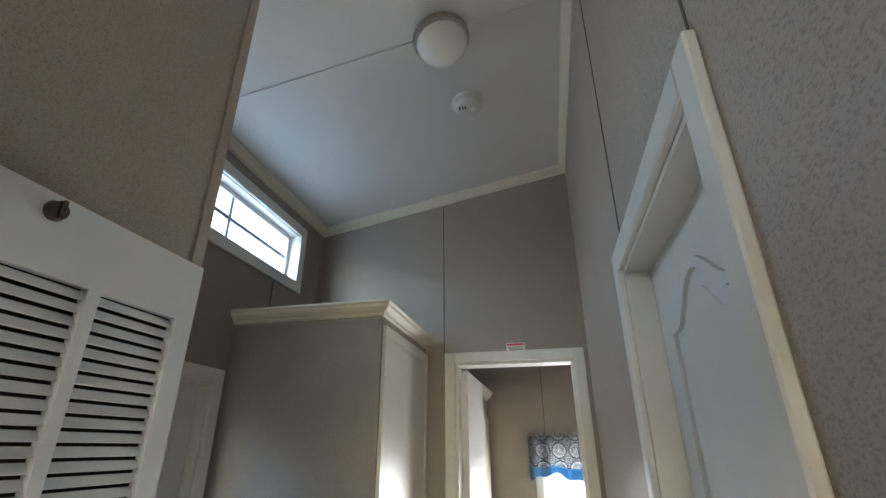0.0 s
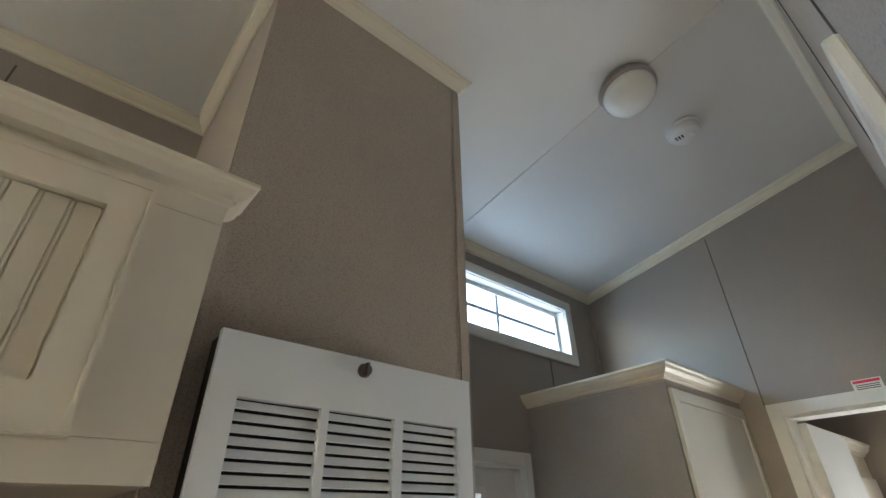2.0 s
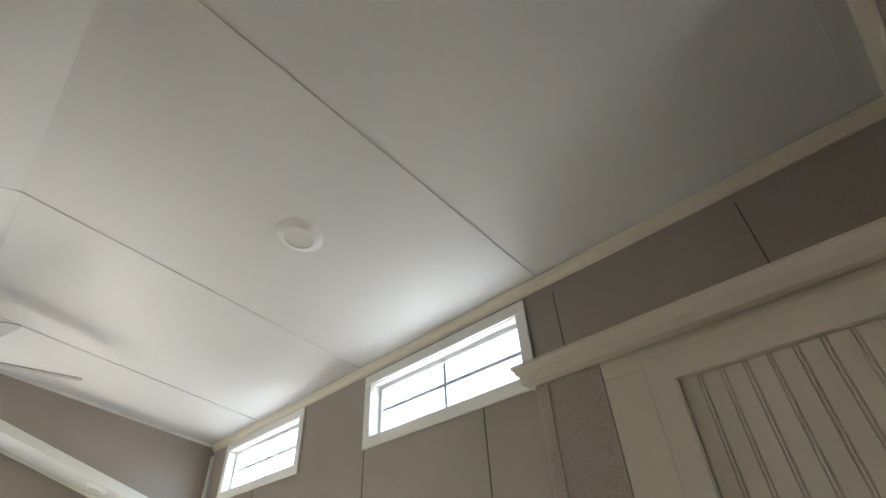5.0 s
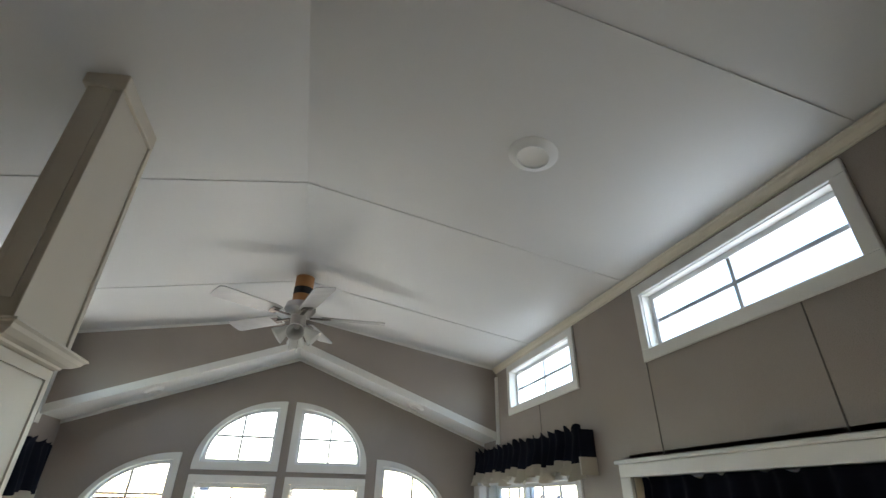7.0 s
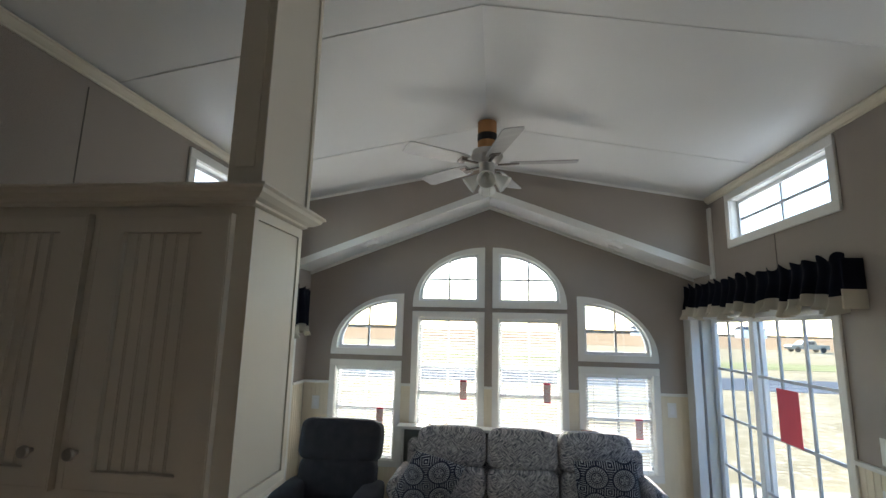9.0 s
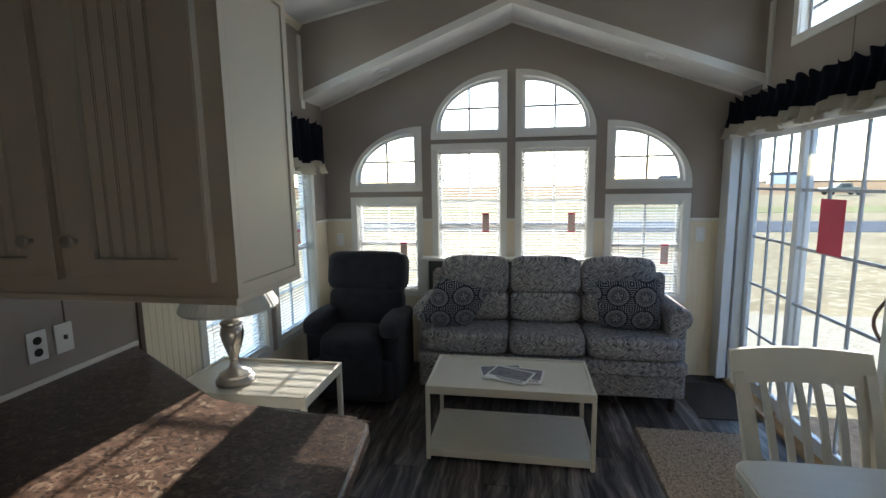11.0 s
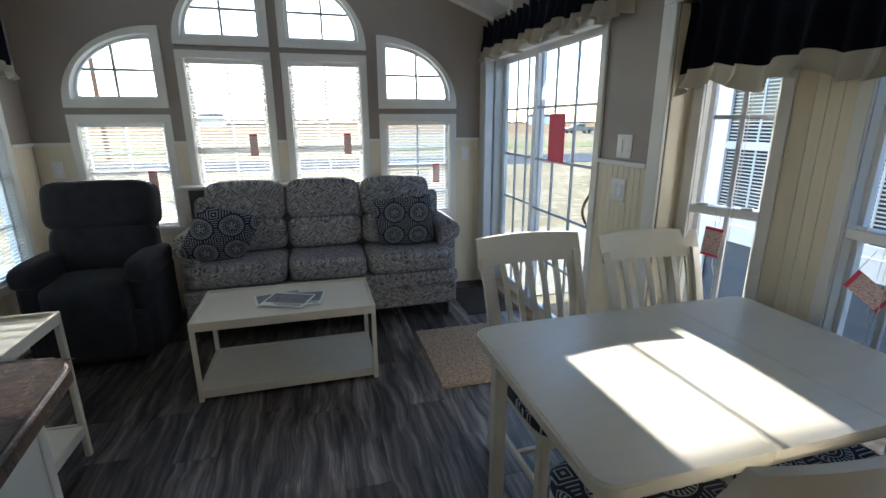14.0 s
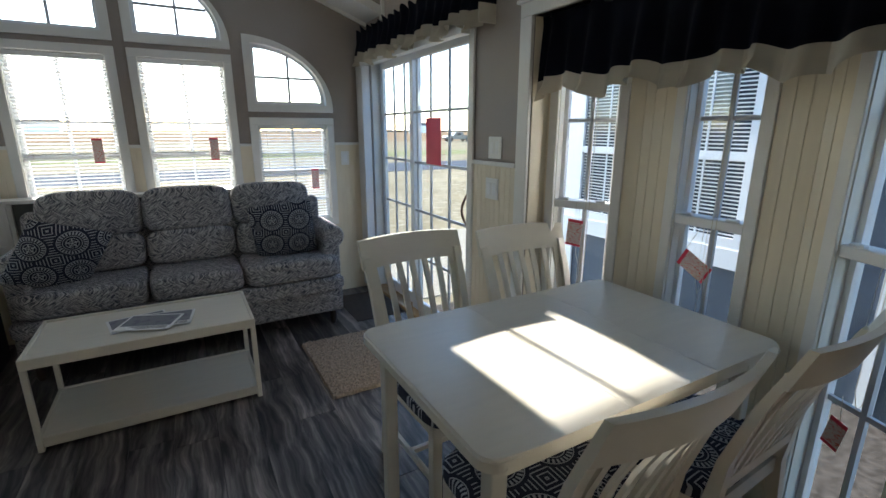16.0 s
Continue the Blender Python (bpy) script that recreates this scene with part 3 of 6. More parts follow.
part("corner_strip", bx(XW, XW + 0.02, YH - 0.02, YH, 2.2, 2.81), TAUPE, kind="structure")
part("kitchen_corner_trim", bx(XE - 0.012, XE, -2.56, -2.535, 0.85, 1.36), mat("brown_strip", (0.12, 0.085, 0.06), 0.6), kind="structure")


# ---------------------------------------------------------------- windows
count = [0]


def casing(m, w, c, root, proud=0.016, material=None, sill=True):
    u0, u1, v0, v1 = w
    for nm, r in (("casing", (u0, u1, v1 - c, v1)), ("casing", (u0, u0 + c, v0 + (c if sill else 0), v1 - c)), ("casing", (u1 - c, u1, v0 + (c if sill else 0), v1 - c)), ("casing", (u0, u1, v0, v0 + c))):
        if r[3] - r[2] == c and r[2] == v0 and not sill:
            continue
        part(nm, bx(r[0], r[1], 0, proud, r[2], r[3], 0.003, 1, m), material or WHITE, root)


def jamb(m, w, root, depth, material=None, sill=True, t=0.004):
    u0, u1, v0, v1 = w
    bm = bmesh.new()
    box(bm, u0, u0 + t, -depth, 0.002, v0, v1, m=m)
    box(bm, u1 - t, u1, -depth, 0.002, v0, v1, m=m)
    box(bm, u0 + t, u1 - t, -depth, 0.002, v1 - t, v1, m=m)
    if sill:
        box(bm, u0 + t, u1 - t, -depth, 0.002, v0, v0 + t, m=m)
    part("jamb", bm, material or WHITE, root)


def pane(m, u0, u1, v0, v1, root, w=-0.06):
    p = part("pane", bx(u0, u1, w - 0.002, w + 0.002, v0, v1, m=m), GLASS, root)
    p.visible_shadow = False
    return p


def bars(m, root, name, list_, material=None, w0=-0.075, w1=-0.045):
    for a, b, c, d in list_:
        part(name, bx(a, b, w0, w1, c, d, m=m), material or VINYL, root)


def window(m, w, cols=(0.5,), rows=(0.5,), meeting=None, c=C, label="white framed window", t=0.028):
    count[0] += 1
    root = thing("window_%d" % count[0], m @ Vector(((w[0] + w[1]) / 2, 0, w[2])), label, "window", kind="structure")
    casing(m, w, c, root)
    u0, u1, v0, v1 = w[0] + c, w[1] - c, w[2] + c, w[3] - c
    jamb(m, (u0, u1, v0, v1), root, TH)
    bars(m, root, "sash_frame", [(u0 + 0.004, u0 + t, v0 + 0.004, v1 - 0.004), (u1 - t, u1 - 0.004, v0 + 0.004, v1 - 0.004), (u0 + t, u1 - t, v1 - t, v1 - 0.004), (u0 + t, u1 - t, v0 + 0.004, v0 + t)])
    if meeting:
        bars(m, root, "meeting_rail", [(u0 + t, u1 - t, meeting - 0.018, meeting + 0.018)], w1=-0.04)
    for k in cols:
        u = u0 + (u1 - u0) * k
        bars(m, root, "muntin", [(u - 0.009, u + 0.009, v0 + t, v1 - t)], GRID, w0=-0.068, w1=-0.052)
    for k in rows:
        v = v0 + (v1 - v0) * k
        bars(m, root, "muntin", [(u0 + t, u1 - t, v - 0.009, v + 0.009)], GRID, w0=-0.067, w1=-0.053)
    pane(m, u0 + t, u1 - t, v0 + t, v1 - t, root)
    return root


def blind(m, u0, u1, v0, v1, pitch=0.0235, w=-0.02, turn=13):
    root = thing("window_blind", m @ Vector(((u0 + u1) / 2, w, v1)), "white horizontal slat blind, lowered and open", "window blind", "blinds in the living room windows")
    part("head_rail", bx(u0 + 0.005, u1 - 0.005, w - 0.02, w + 0.016, v1 - 0.035, v1 - 0.004, 0.003, 1, m), PLASTIC, root)
    n = int((v1 - 0.05 - v0) / pitch)
    shared = None
    for i in range(n):
        v = v1 - 0.055 - i * pitch
        if shared is None:
            tilt = m @ Matrix.Translation((0, w, v)) @ Matrix.Rotation(radians(turn), 4, "X")
            shared = part("slat", bx(u0 + 0.008, u1 - 0.008, -0.0125, 0.0125, -0.0009, 0.0009, m=tilt), PLASTIC, root)
            first = v
        else:
            s = new("slat", shared.data)
            s.parent, s.location = root, (0, 0, v - first)
    part("bottom_rail", bx(u0 + 0.006, u1 - 0.006, w - 0.014, w + 0.014, v0, v0 + 0.02, 0.003, 1, m), PLASTIC, root)
    for k in (0.12, 0.88):
        u = u0 + (u1 - u0) * k
        part("ladder_cord", bx(u - 0.0012, u + 0.0012, w + 0.013, w + 0.0145, v0, v1 - 0.03, m=m), CORD, root)
    return root


def tag(m, u, v, w, tilt=0, wd=0.055, h=0.115, ln=0.10):
    root = thing("warning_tag", m @ Vector((u, w, v)), "red and white paper tag on a string at a window blind", "tag", "tags at the blinds")
    rot = m @ Matrix.Translation((u, w, v)) @ Matrix.Rotation(radians(tilt), 4, "Y")
    part("card", bx(-wd / 2, wd / 2, -0.001, 0.001, -h / 2, h / 2, m=rot), TAGP, root)
    part("stripe", bx(-wd / 2, wd / 2, 0.001, 0.002, h / 2 - 0.014, h / 2, m=rot), RED, root)
    part("stripe", bx(-wd / 2, wd / 2, 0.001, 0.002, -h / 2, -h / 2 + 0.010, m=rot), RED, root)
    part("string", tube([rot @ Vector((0, 0, h / 2)), m @ Vector((u, w, v + h / 2 + ln))], 0.0012, 5), CORD, root)


def arch_window(m, w):
    count[0] += 1
    u0, u1, v0, v1, s = w
    root = thing("window_%d" % count[0], m @ Vector(((u0 + u1) / 2, 0, v0)), "white quarter-round window with crossing bars", "window", kind="structure")
    part("casing", slab(quarter(*w), [q_inset(w, 0.055)], on(m), 0.0, 0.016), WHITE, root)
    part("jamb", slab(q_inset(w, 0.050), [q_inset(w, 0.056)], on(m), -TH, 0.002), WHITE, root)
    part("sash_frame", slab(q_inset(w, 0.056), [q_inset(w, 0.082)], on(m), -0.075, -0.045), VINYL, root)
    g = (u0 + 0.082, u1 - 0.082, v0 + 0.082, v1 - 0.082)
    um = g[0] + (g[1] - g[0]) * 0.5
    vm = g[2] + (g[3] - g[2]) * 0.46
    a, b = g[1] - g[0], g[3] - g[2]
    lim = lambda k: math.sqrt(max(0.0, 1 - k * k))
    vt = g[2] + 0.03 + (b - 0.03) * lim(0.5)
    ul = a * lim(0.43)
    ua, ub = (g[0], g[0] + ul) if s > 0 else (g[1] - ul, g[1])
    bars(m, root, "muntin", [(um - 0.009, um + 0.009, g[2], vt)], GRID, w0=-0.068, w1=-0.052)
    bars(m, root, "muntin", [(ua, ub, vm - 0.009, vm + 0.009)], GRID, w0=-0.067, w1=-0.053)
    p = part("pane", slab(q_inset(w, 0.080), [], on(m), -0.062, -0.058), GLASS, root)
    p.visible_shadow = False


for w in ARCH:
    arch_window(end, w)
for i, w in enumerate(WIN_LOW):
    big = i in (1, 2)
    if big:
        window(end, w, (0.5,), (0.20, 0.62), meeting=1.245, label="tall white framed window over the sofa")
        blind(end, w[0] + C, w[1] - C, w[2] + 0.06, w[3] - C, turn=20)
        tag(end, w[0] + 0.18, 1.285, 0.005, wd=0.060, h=0.165)
    else:
        window(end, w, (0.5,), (0.22, 0.72), meeting=1.09, label="low white framed window beside the sofa")
        blind(end, w[0] + C, w[1] - C, w[2] + 0.02, w[3] - C, turn=-16 if i == 3 else 20)
        tag(end, w[0] + 0.18, 1.025, 0.005, wd=0.060, h=0.165)
for m, w in ((west, CLA), (west, CLB), (west, CLH), (east, CLE)):
    window(m, w, (0.5,), (0.5,), label="small high white window near the ceiling")
for w in (E1, E2):
    window(east, w, (0.5,), (0.25, 0.75), meeting=1.12, label="white framed window with lowered blind")
    blind(east, w[0] + C, w[1] - C, w[2] + 0.06, w[3] - C)
tag(east, -4.15, 1.22, 0.005)


# ---------------------------------------------------------------- wainscot
def beadboard(name, m, u0, u1, v0, v1, pitch=0.042, w=0.006):
    """Boards with a bead groove between them."""
    root = thing(name, m @ Vector(((u0 + u1) / 2, 0, v0)), "cream beadboard panelling", "wall panelling", kind="structure")
    part("backing", bx(u0, u1, 0.0, w * 0.5, v0, v1, m=m), BEAD, root)
    n = max(1, round((u1 - u0) / pitch))
    s = (u1 - u0) / n
    for i in range(n):
        part("board", bx(u0 + i * s + 0.0016, u0 + (i + 1) * s - 0.0016, w * 0.5, w, v0, v1, 0.001, 1, m), BEAD, root)
    return root


ZC = 1.30
edges = [XW, -0.985, -0.325, -0.240, 0.410, 0.478, 1.128, 1.212, 1.872, XE]
for a, b in ((XW, -0.985), (-0.325, -0.240), (0.410, 0.478), (1.128, 1.212), (1.872, XE)):
    beadboard("wainscot_end", end, a, b, 0, ZC)
    part("wainscot_cap", bx(a, b, YE, YE + 0.02, ZC, ZC + 0.022, 0.003), WHITE, kind="structure")
for a, b in ((-0.985, -0.325), (1.212, 1.872)):
    beadboard("wainscot_end", end, a, b, 0, 0.62)
for a, b in ((-0.240, 0.410), (0.478, 1.128)):
    beadboard("wainscot_end", end, a, b, 0, 0.70)
beadboard("wainscot_west", west, -3.035, -2.64, 0, 1.24)
part("wainscot_cap", bx(XW, XW + 0.02, -3.035, -2.64, 1.24, 1.262, 0.003), WHITE, kind="structure")
beadboard("wainscot_east", east, -2.93, -2.56, 0, ZC)
beadboard("wainscot_east", east, YE + 0.02, -4.46, 0, ZC)
beadboard("wainscot_east", east, -4.46, -2.93, 0, 0.44, pitch=0.06)
part("wainscot_cap", bx(XE - 0.02, XE, YE, -4.46, ZC, ZC + 0.022, 0.003), WHITE, kind="structure")
part("wainscot_cap", bx(XE - 0.02, XE, -2.93, -2.56, ZC, ZC + 0.022, 0.003), WHITE, kind="structure")


# ---------------------------------------------------------------- sliding door
door = thing("door_1", (XW, -3.85, 0), "white sliding glass door with dividing bars, closed", "door", kind="structure")
u0, u1, v0, v1 = SLIDER
part("casing", bx(u1, u1 + 0.055, 0, 0.016, 0, v1 + 0.055, 0.003, 1, west), WHITE, door)
part("casing", bx(u0, u1, 0, 0.016, v1, v1 + 0.055, 0.003, 1, west), WHITE, door)
jamb(west, (u0, u1, 0.0, v1), door, TH, sill=False)
part("threshold", bx(u0, u1, -TH, 0.03, 0.0, 0.03, 0.004, 1, west), mat("oak_threshold", (0.42, 0.26, 0.12), 0.5, vary=0.15, scale=20), door)
for a, b, wv in ((u0 + 0.01, -3.90, -0.085), (-3.97, u1 - 0.005, -0.05)):
    leaf = thing("sliding_panel", west @ Vector(((a + b) / 2, wv, 0.03)), "white framed glass panel with grid bars", "door panel", kind="structure")
    leaf.parent = door
    leaf.location = Vector(leaf.location) - Vector(door.location)
    s = 0.055
    for r in ((a, a + s, 0.03, v1 - 0.005), (b - s, b, 0.03, v1 - 0.005), (a + s, b - s, v1 - 0.06, v1 - 0.005), (a + s, b - s, 0.03, 0.12)):
        part("stile", bx(r[0], r[1], wv - 0.015, wv + 0.015, r[2], r[3], 0.003, 1, west), VINYL, leaf)
    for k in (1 / 3, 2 / 3):
        u = a + s + (b - a - 2 * s) * k
        part("muntin", bx(u - 0.009, u + 0.009, wv - 0.006, wv + 0.006, 0.12, v1 - 0.06, m=west), GRID, leaf)
    for k in range(1, 5):
        v = 0.12 + (v1 - 0.18) * k / 5
        part("muntin", bx(a + s, b - s, wv - 0.005, wv + 0.005, v - 0.009, v + 0.009, m=west), GRID, leaf)
    p = part("pane", bx(a + s, b - s, wv - 0.002, wv + 0.002, 0.12, v1 - 0.06, m=west), GLASS, leaf)
    p.visible_shadow = False
pts = [west @ Vector((-3.135, 0.0 - 0.03 + 0.05 * math.sin(math.pi * i / 12), 0.84 + 0.22 * i / 12)) for i in range(13)]
part("door_handle", tube(pts, 0.008), mat("brown_handle", (0.2, 0.12, 0.09), 0.4), door, "brown looped pull handle")
notice = thing("red_notice", (XW, -3.48, 1.2), "plain red paper sheet taped to the sliding door", "paper sheet")
part("sheet", bx(-3.70, -3.49, -0.034, -0.0325, 1.195, 1.505, m=west), RED, notice)

part("slider_blind_stack", slab([(-4.70, 0.04), (-4.56, 0.04), (-4.56, 1.95), (-4.70, 1.95)], [], on(west), 0.02, 0.022), VINYL, kind="structure")
stack = thing("vertical_blind", (XW + 0.06, -4.66, 0.05), "white vertical blind drawn aside at the sliding door", "window blind")
for i in range(9):
    y = -4.70 + i * 0.017
    part("vane", bx(-0.04, 0.04, -0.001, 0.001, 0.05, 1.93, m=Matrix.Translation((XW + 0.075, y, 0)) @ Matrix.Rotation(radians(18), 4, "Z")), PLASTIC, stack)
part("head_rail", bx(XW + 0.03, XW + 0.09, -4.71, -3.05, 1.93, 1.97, 0.004), PLASTIC, stack)


# ---------------------------------------------------------------- valances
def valance(m, u0, u1, vt, vb, out, band=0.075, material=None, band_mat=None, label="navy gathered valance with ivory ruffle", seed=1, ret=True, folds=9.0):
    """A gathered cloth that hangs from a rod, with returns to the wall and a band at its foot."""
    root = thing("valance", m @ Vector(((u0 + u1) / 2, out, vb)), label, "valance", "valances")
    n = int((u1 - u0) * 90)
    rnd = random.Random(seed)
    ph = [rnd.uniform(0, 6) for _ in range(4)]

    def off(u, k):
        a = 0.013 + 0.026 * k
        return a * (0.6 * math.sin(u * folds * 6.28 + ph[0] + 0.9 * math.sin(u * 7 + ph[1])) + 0.4 * math.sin(u * folds * 3.1 + ph[2])) + 0.02 * k

    def strip(rows):
        bm = bmesh.new()
        vs = []
        for i in range(n + 1):
            u = u0 + (u1 - u0) * i / n
            col = []
            for v, k, dv in rows:
                wav = (0.012 * math.sin(u * 17 + ph[3]) + 0.006 * math.sin(u * 47 + ph[1])) * k + dv * (0.012 * math.sin(u * folds * 6.28 + ph[0]) + 0.008 * math.sin(u * 41))
                col.append(bm.verts.new(m @ Vector((u, out + off(u, k), v + wav))))
            vs.append(col)
        for a, b in zip(vs, vs[1:]):
            for j in range(len(rows) - 1):
                bm.faces.new((a[j], b[j], b[j + 1], a[j + 1]))
        geo = bmesh.ops.solidify(bm, geom=list(bm.faces), thickness=0.003)
        return bm

    h = vt - vb
    part("drape", strip([(vt + 0.012, 0.3, 1.0), (vt - 0.015, 0.1, 0.2), (vt - 0.035, 0.0, 0), (vt - 0.07, 0.15, 0), (vt - 0.5 * h, 0.6, 0), (vb + band, 0.9, 0)]), material or NAVY, root, smooth=True)
    part("ruffle", strip([(vb + band + 0.001, 0.92, 0), (vb + band * 0.5, 1.1, 0), (vb, 1.8, 0)]), band_mat or IVORY, root, smooth=True)
    if ret:
        for u in (u0, u1):
            part("return", bx(u - 0.005, u + 0.005, 0.0, out + 0.012, vb + band + 0.02, vt - 0.005, 0.002, 1, m), material or NAVY, root)
            part("ruffle_return", bx(u - 0.006, u + 0.006, 0.0, out + 0.02, vb + 0.004, vb + band + 0.02, 0.002, 1, m), band_mat or IVORY, root)
    part("rod", bx(u0 + 0.01, u1 - 0.01, out - 0.035, out - 0.025, vt - 0.04, vt - 0.02, m=m), PLASTIC, root)


valance(west, -4.68, -2.86, 2.19, 1.945, 0.085, seed=3, label="navy gathered valance with ivory ruffle over the sliding door")
valance(east, -4.50, -2.86, 2.12, 1.735, 0.085, seed=5, label="navy gathered valance with ivory ruffle over two windows")
valance(west, BAY[0] + 0.005, BAY[1] - 0.005, 1.925, 1.585, -0.045, seed=8, ret=False, label="navy gathered valance with ivory ruffle across the bay")


# ---------------------------------------------------------------- bay
B = [(-1.40, -2.55), (-1.575, -2.13), (-1.575, -1.47), (-1.40, -1.02)]
broot_m = []
casew = thing("bay_casing", (XW, -1.78, 0), "white moulded casing round the bay opening", "casing", kind="structure")
part("casing", bx(BAY[0] - 0.085, BAY[0], 0, 0.02, 0, BAY[3], 0.004, 1, west), WHITE, casew)
part("casing", bx(BAY[1], BAY[1] + 0.085, 0, 0.02, 0, BAY[3], 0.004, 1, west), WHITE, casew)
part("casing", bx(BAY[0] - 0.085, BAY[1] + 0.085, 0, 0.02, BAY[3], BAY[3] + 0.06, 0.004, 1, west), WHITE, casew)
part("casing_cap", bx(BAY[0] - 0.10, BAY[1] + 0.10, 0, 0.035, BAY[3] + 0.06, BAY[3] + 0.078, 0.004, 1, west), WHITE, casew)
part("bay_return", bx(XW - 0.16, XW - 0.002, BAY[0] - 0.010, BAY[0] + 0.005, 0, BAY[3] - 0.004), BEAD, kind="structure")
part("bay_return", bx(XW - 0.16, XW - 0.002, BAY[1] - 0.005, BAY[1] + 0.010, 0, BAY[3] - 0.004), BEAD, kind="structure")
part("bay_head", slab([(-1.30, -2.56), (-1.40, -2.56), (-1.68, -2.16), (-1.68, -1.44), (-1.40, -1.01), (-1.30, -1.01)], [], lambda u, v, w: Vector((u, v, w)), 1.93, 2.03), CEIL, kind="structure")
part("bay_floor", slab([(-1.30, -2.56), (-1.40, -2.56), (-1.68, -2.16), (-1.68, -1.44), (-1.40, -1.01), (-1.30, -1.01)], [], lambda u, v, w: Vector((u, v, w)), -0.1, -0.001), PLANK, kind="structure")
for k, (pa, pb) in enumerate(zip(B, B[1:])):
    d = Vector((pb[0] - pa[0], pb[1] - pa[1], 0))
    L = d.length
    nrm = Vector((d.y, -d.x, 0))
    m = frame_of((pa[0], pa[1], 0), d, nrm)
    cu = (0.205, 0.335, 0.265)[k]
    hw = 0.185
    w = (max(0.01, cu - hw), min(L - 0.01, cu + hw), 0.07, 1.90)
    part("wall_bay", slab(rect(-0.02, L + 0.02, 0, 1.95), [inset(w, 0.045)], on(m), -TH, 0), BEAD, kind="structure", label="cream bay wall with a narrow window")
    root = window(m, w, (0.5,), (0.27, 0.78), meeting=1.075, c=0.045, label="narrow white double-hung window in the bay", t=0.024)
    a, b = w[0] + 0.045, w[1] - 0.045
    part("sill_stool", bx(a, b, -0.045, 0.0, 1.055, 1.095, 0.004, 1, m), VINYL, root, "white lower sash top rail")
    for uu in (a + 0.05, b - 0.05):
        part("sash_lock", bx(uu - 0.022, uu + 0.022, -0.02, 0.004, 1.095, 1.106, 0.003, 1, m), VINYL, root)
    for ua, ub in ((0, w[0]), (w[1], L)):
        if ub - ua > 0.03:
            beadboard("bay_beadboard", m, ua, ub, 0.08, 1.93, pitch=0.05)
    tag(m, cu - 0.02, (0.94, 0.90, 0.52)[k], 0.012, (4, -62, 10)[k], (0.075, 0.075, 0.055)[k], (0.13, 0.13, 0.10)[k], 0.08)
    for uu, vb in ((cu + 0.03, 0.82), (cu + 0.045, 0.66)):
        part("blind_cord", tube([m @ Vector((uu, 0.01, 1.9)), m @ Vector((uu + 0.004, 0.014, 1.3)), m @ Vector((uu - 0.006, 0.014, vb)), m @ Vector((uu - 0.02, 0.014, vb - 0.03)), m @ Vector((uu - 0.035, 0.013, vb + 0.02)), m @ Vector((uu - 0.03, 0.012, 1.06))], 0.0014, 5), CORD, root)
beadboard("wainscot_bay_side", west, -0.93, -0.74, 0, 1.93, pitch=0.05)


# ---------------------------------------------------------------- closet with the return-air grille
part("closet_front", slab(rect(CY0, CY1, 0, 2.98), [], lambda u, v, w: Vector((w, u, v)), CX1 - 0.02, CX1), SPECK, kind="structure", label="flecked taupe furnace closet wall")
part("closet_side", slab([(XW, 0), (CX1 - 0.02, 0), (CX1 - 0.02, 2.98), (XW, 2.90)], [], lambda u, v, w: Vector((u, w, v)), CY0, CY0 + 0.02), SPECK, kind="structure", label="flecked taupe closet side")
part("closet_side", slab([(XW, 0), (CX1 - 0.02, 0), (CX1 - 0.02, 2.98), (XW, 2.90)], [], lambda u, v, w: Vector((u, w, v)), CY1 - 0.02, CY1), SPECK, kind="structure", label="flecked taupe closet side")
for y in (CY0, CY1):
    s = 1 if y == CY0 else -1
    part("corner_strip", bx(CX1, CX1 + 0.003, min(y, y + s * 0.028), max(y, y + s * 0.028), 0, 2.93, 0.001, 1), SPECK, kind="structure")
part("corner_strip", bx(CX1 - 0.03, CX1, CY0 - 0.003, CY0, 0, 2.93, 0.001, 1), SPECK, kind="structure")
part("corner_strip", bx(CX1 - 0.03, CX1, CY1, CY1 + 0.003, 0, 2.93, 0.001, 1), SPECK, kind="structure")
G0, G1, GZ0, GZ1 = 0.227, 0.736, 0.98, 1.943
gm = frame_of((CX1, 0, 0), (0, 1, 0), (1, 0, 0))
cols = ((0.268, 0.404), (0.418, 0.549), (0.567, 0.699))
ztop, pitch, nrow = 1.846, 0.0165, 46
grille = thing("return_air_grille", (CX1, 0.47, GZ0), "white louvred steel return-air panel on the closet", "air grille")
part("panel", slab(rect(G0, G1, GZ0, GZ1), [rect(a, b, ztop - nrow * pitch, ztop) for a, b in cols], on(gm), 0.050, 0.063), METALW, grille)
# box and back are coloured black in place of the recess's shade
part("box_side", slab(rect(G0 + 0.004, G1 - 0.004, GZ0 + 0.004, GZ1 - 0.004), [rect(G0 + 0.008, G1 - 0.008, GZ0 + 0.008, GZ1 - 0.008)], on(gm), 0.0, 0.050), DARK, grille, "box behind the panel, coloured black for the shade inside")
part("back", bx(G0 + 0.008, G1 - 0.008, 0.0005, 0.003, GZ0 + 0.01, GZ1 - 0.01, m=gm), DARK, grille, "black sheet standing in for the shade behind the louvres")
for a, b in cols:
    shared = None
    for i in range(nrow):
        v = ztop - (i + 0.56) * pitch
        if shared is None:
            tilt = gm @ Matrix.Translation((0, 0.055, v)) @ Matrix.Rotation(radians(24), 4, "X")
            shared = part("slat", bx(a - 0.003, b + 0.003, -0.0012, 0.0012, -0.0062, 0.0062, m=tilt), METALW, grille)
            first = v
        else:
            s = new("slat", shared.data)
            s.parent, s.location = grille, (0, 0, v - first)
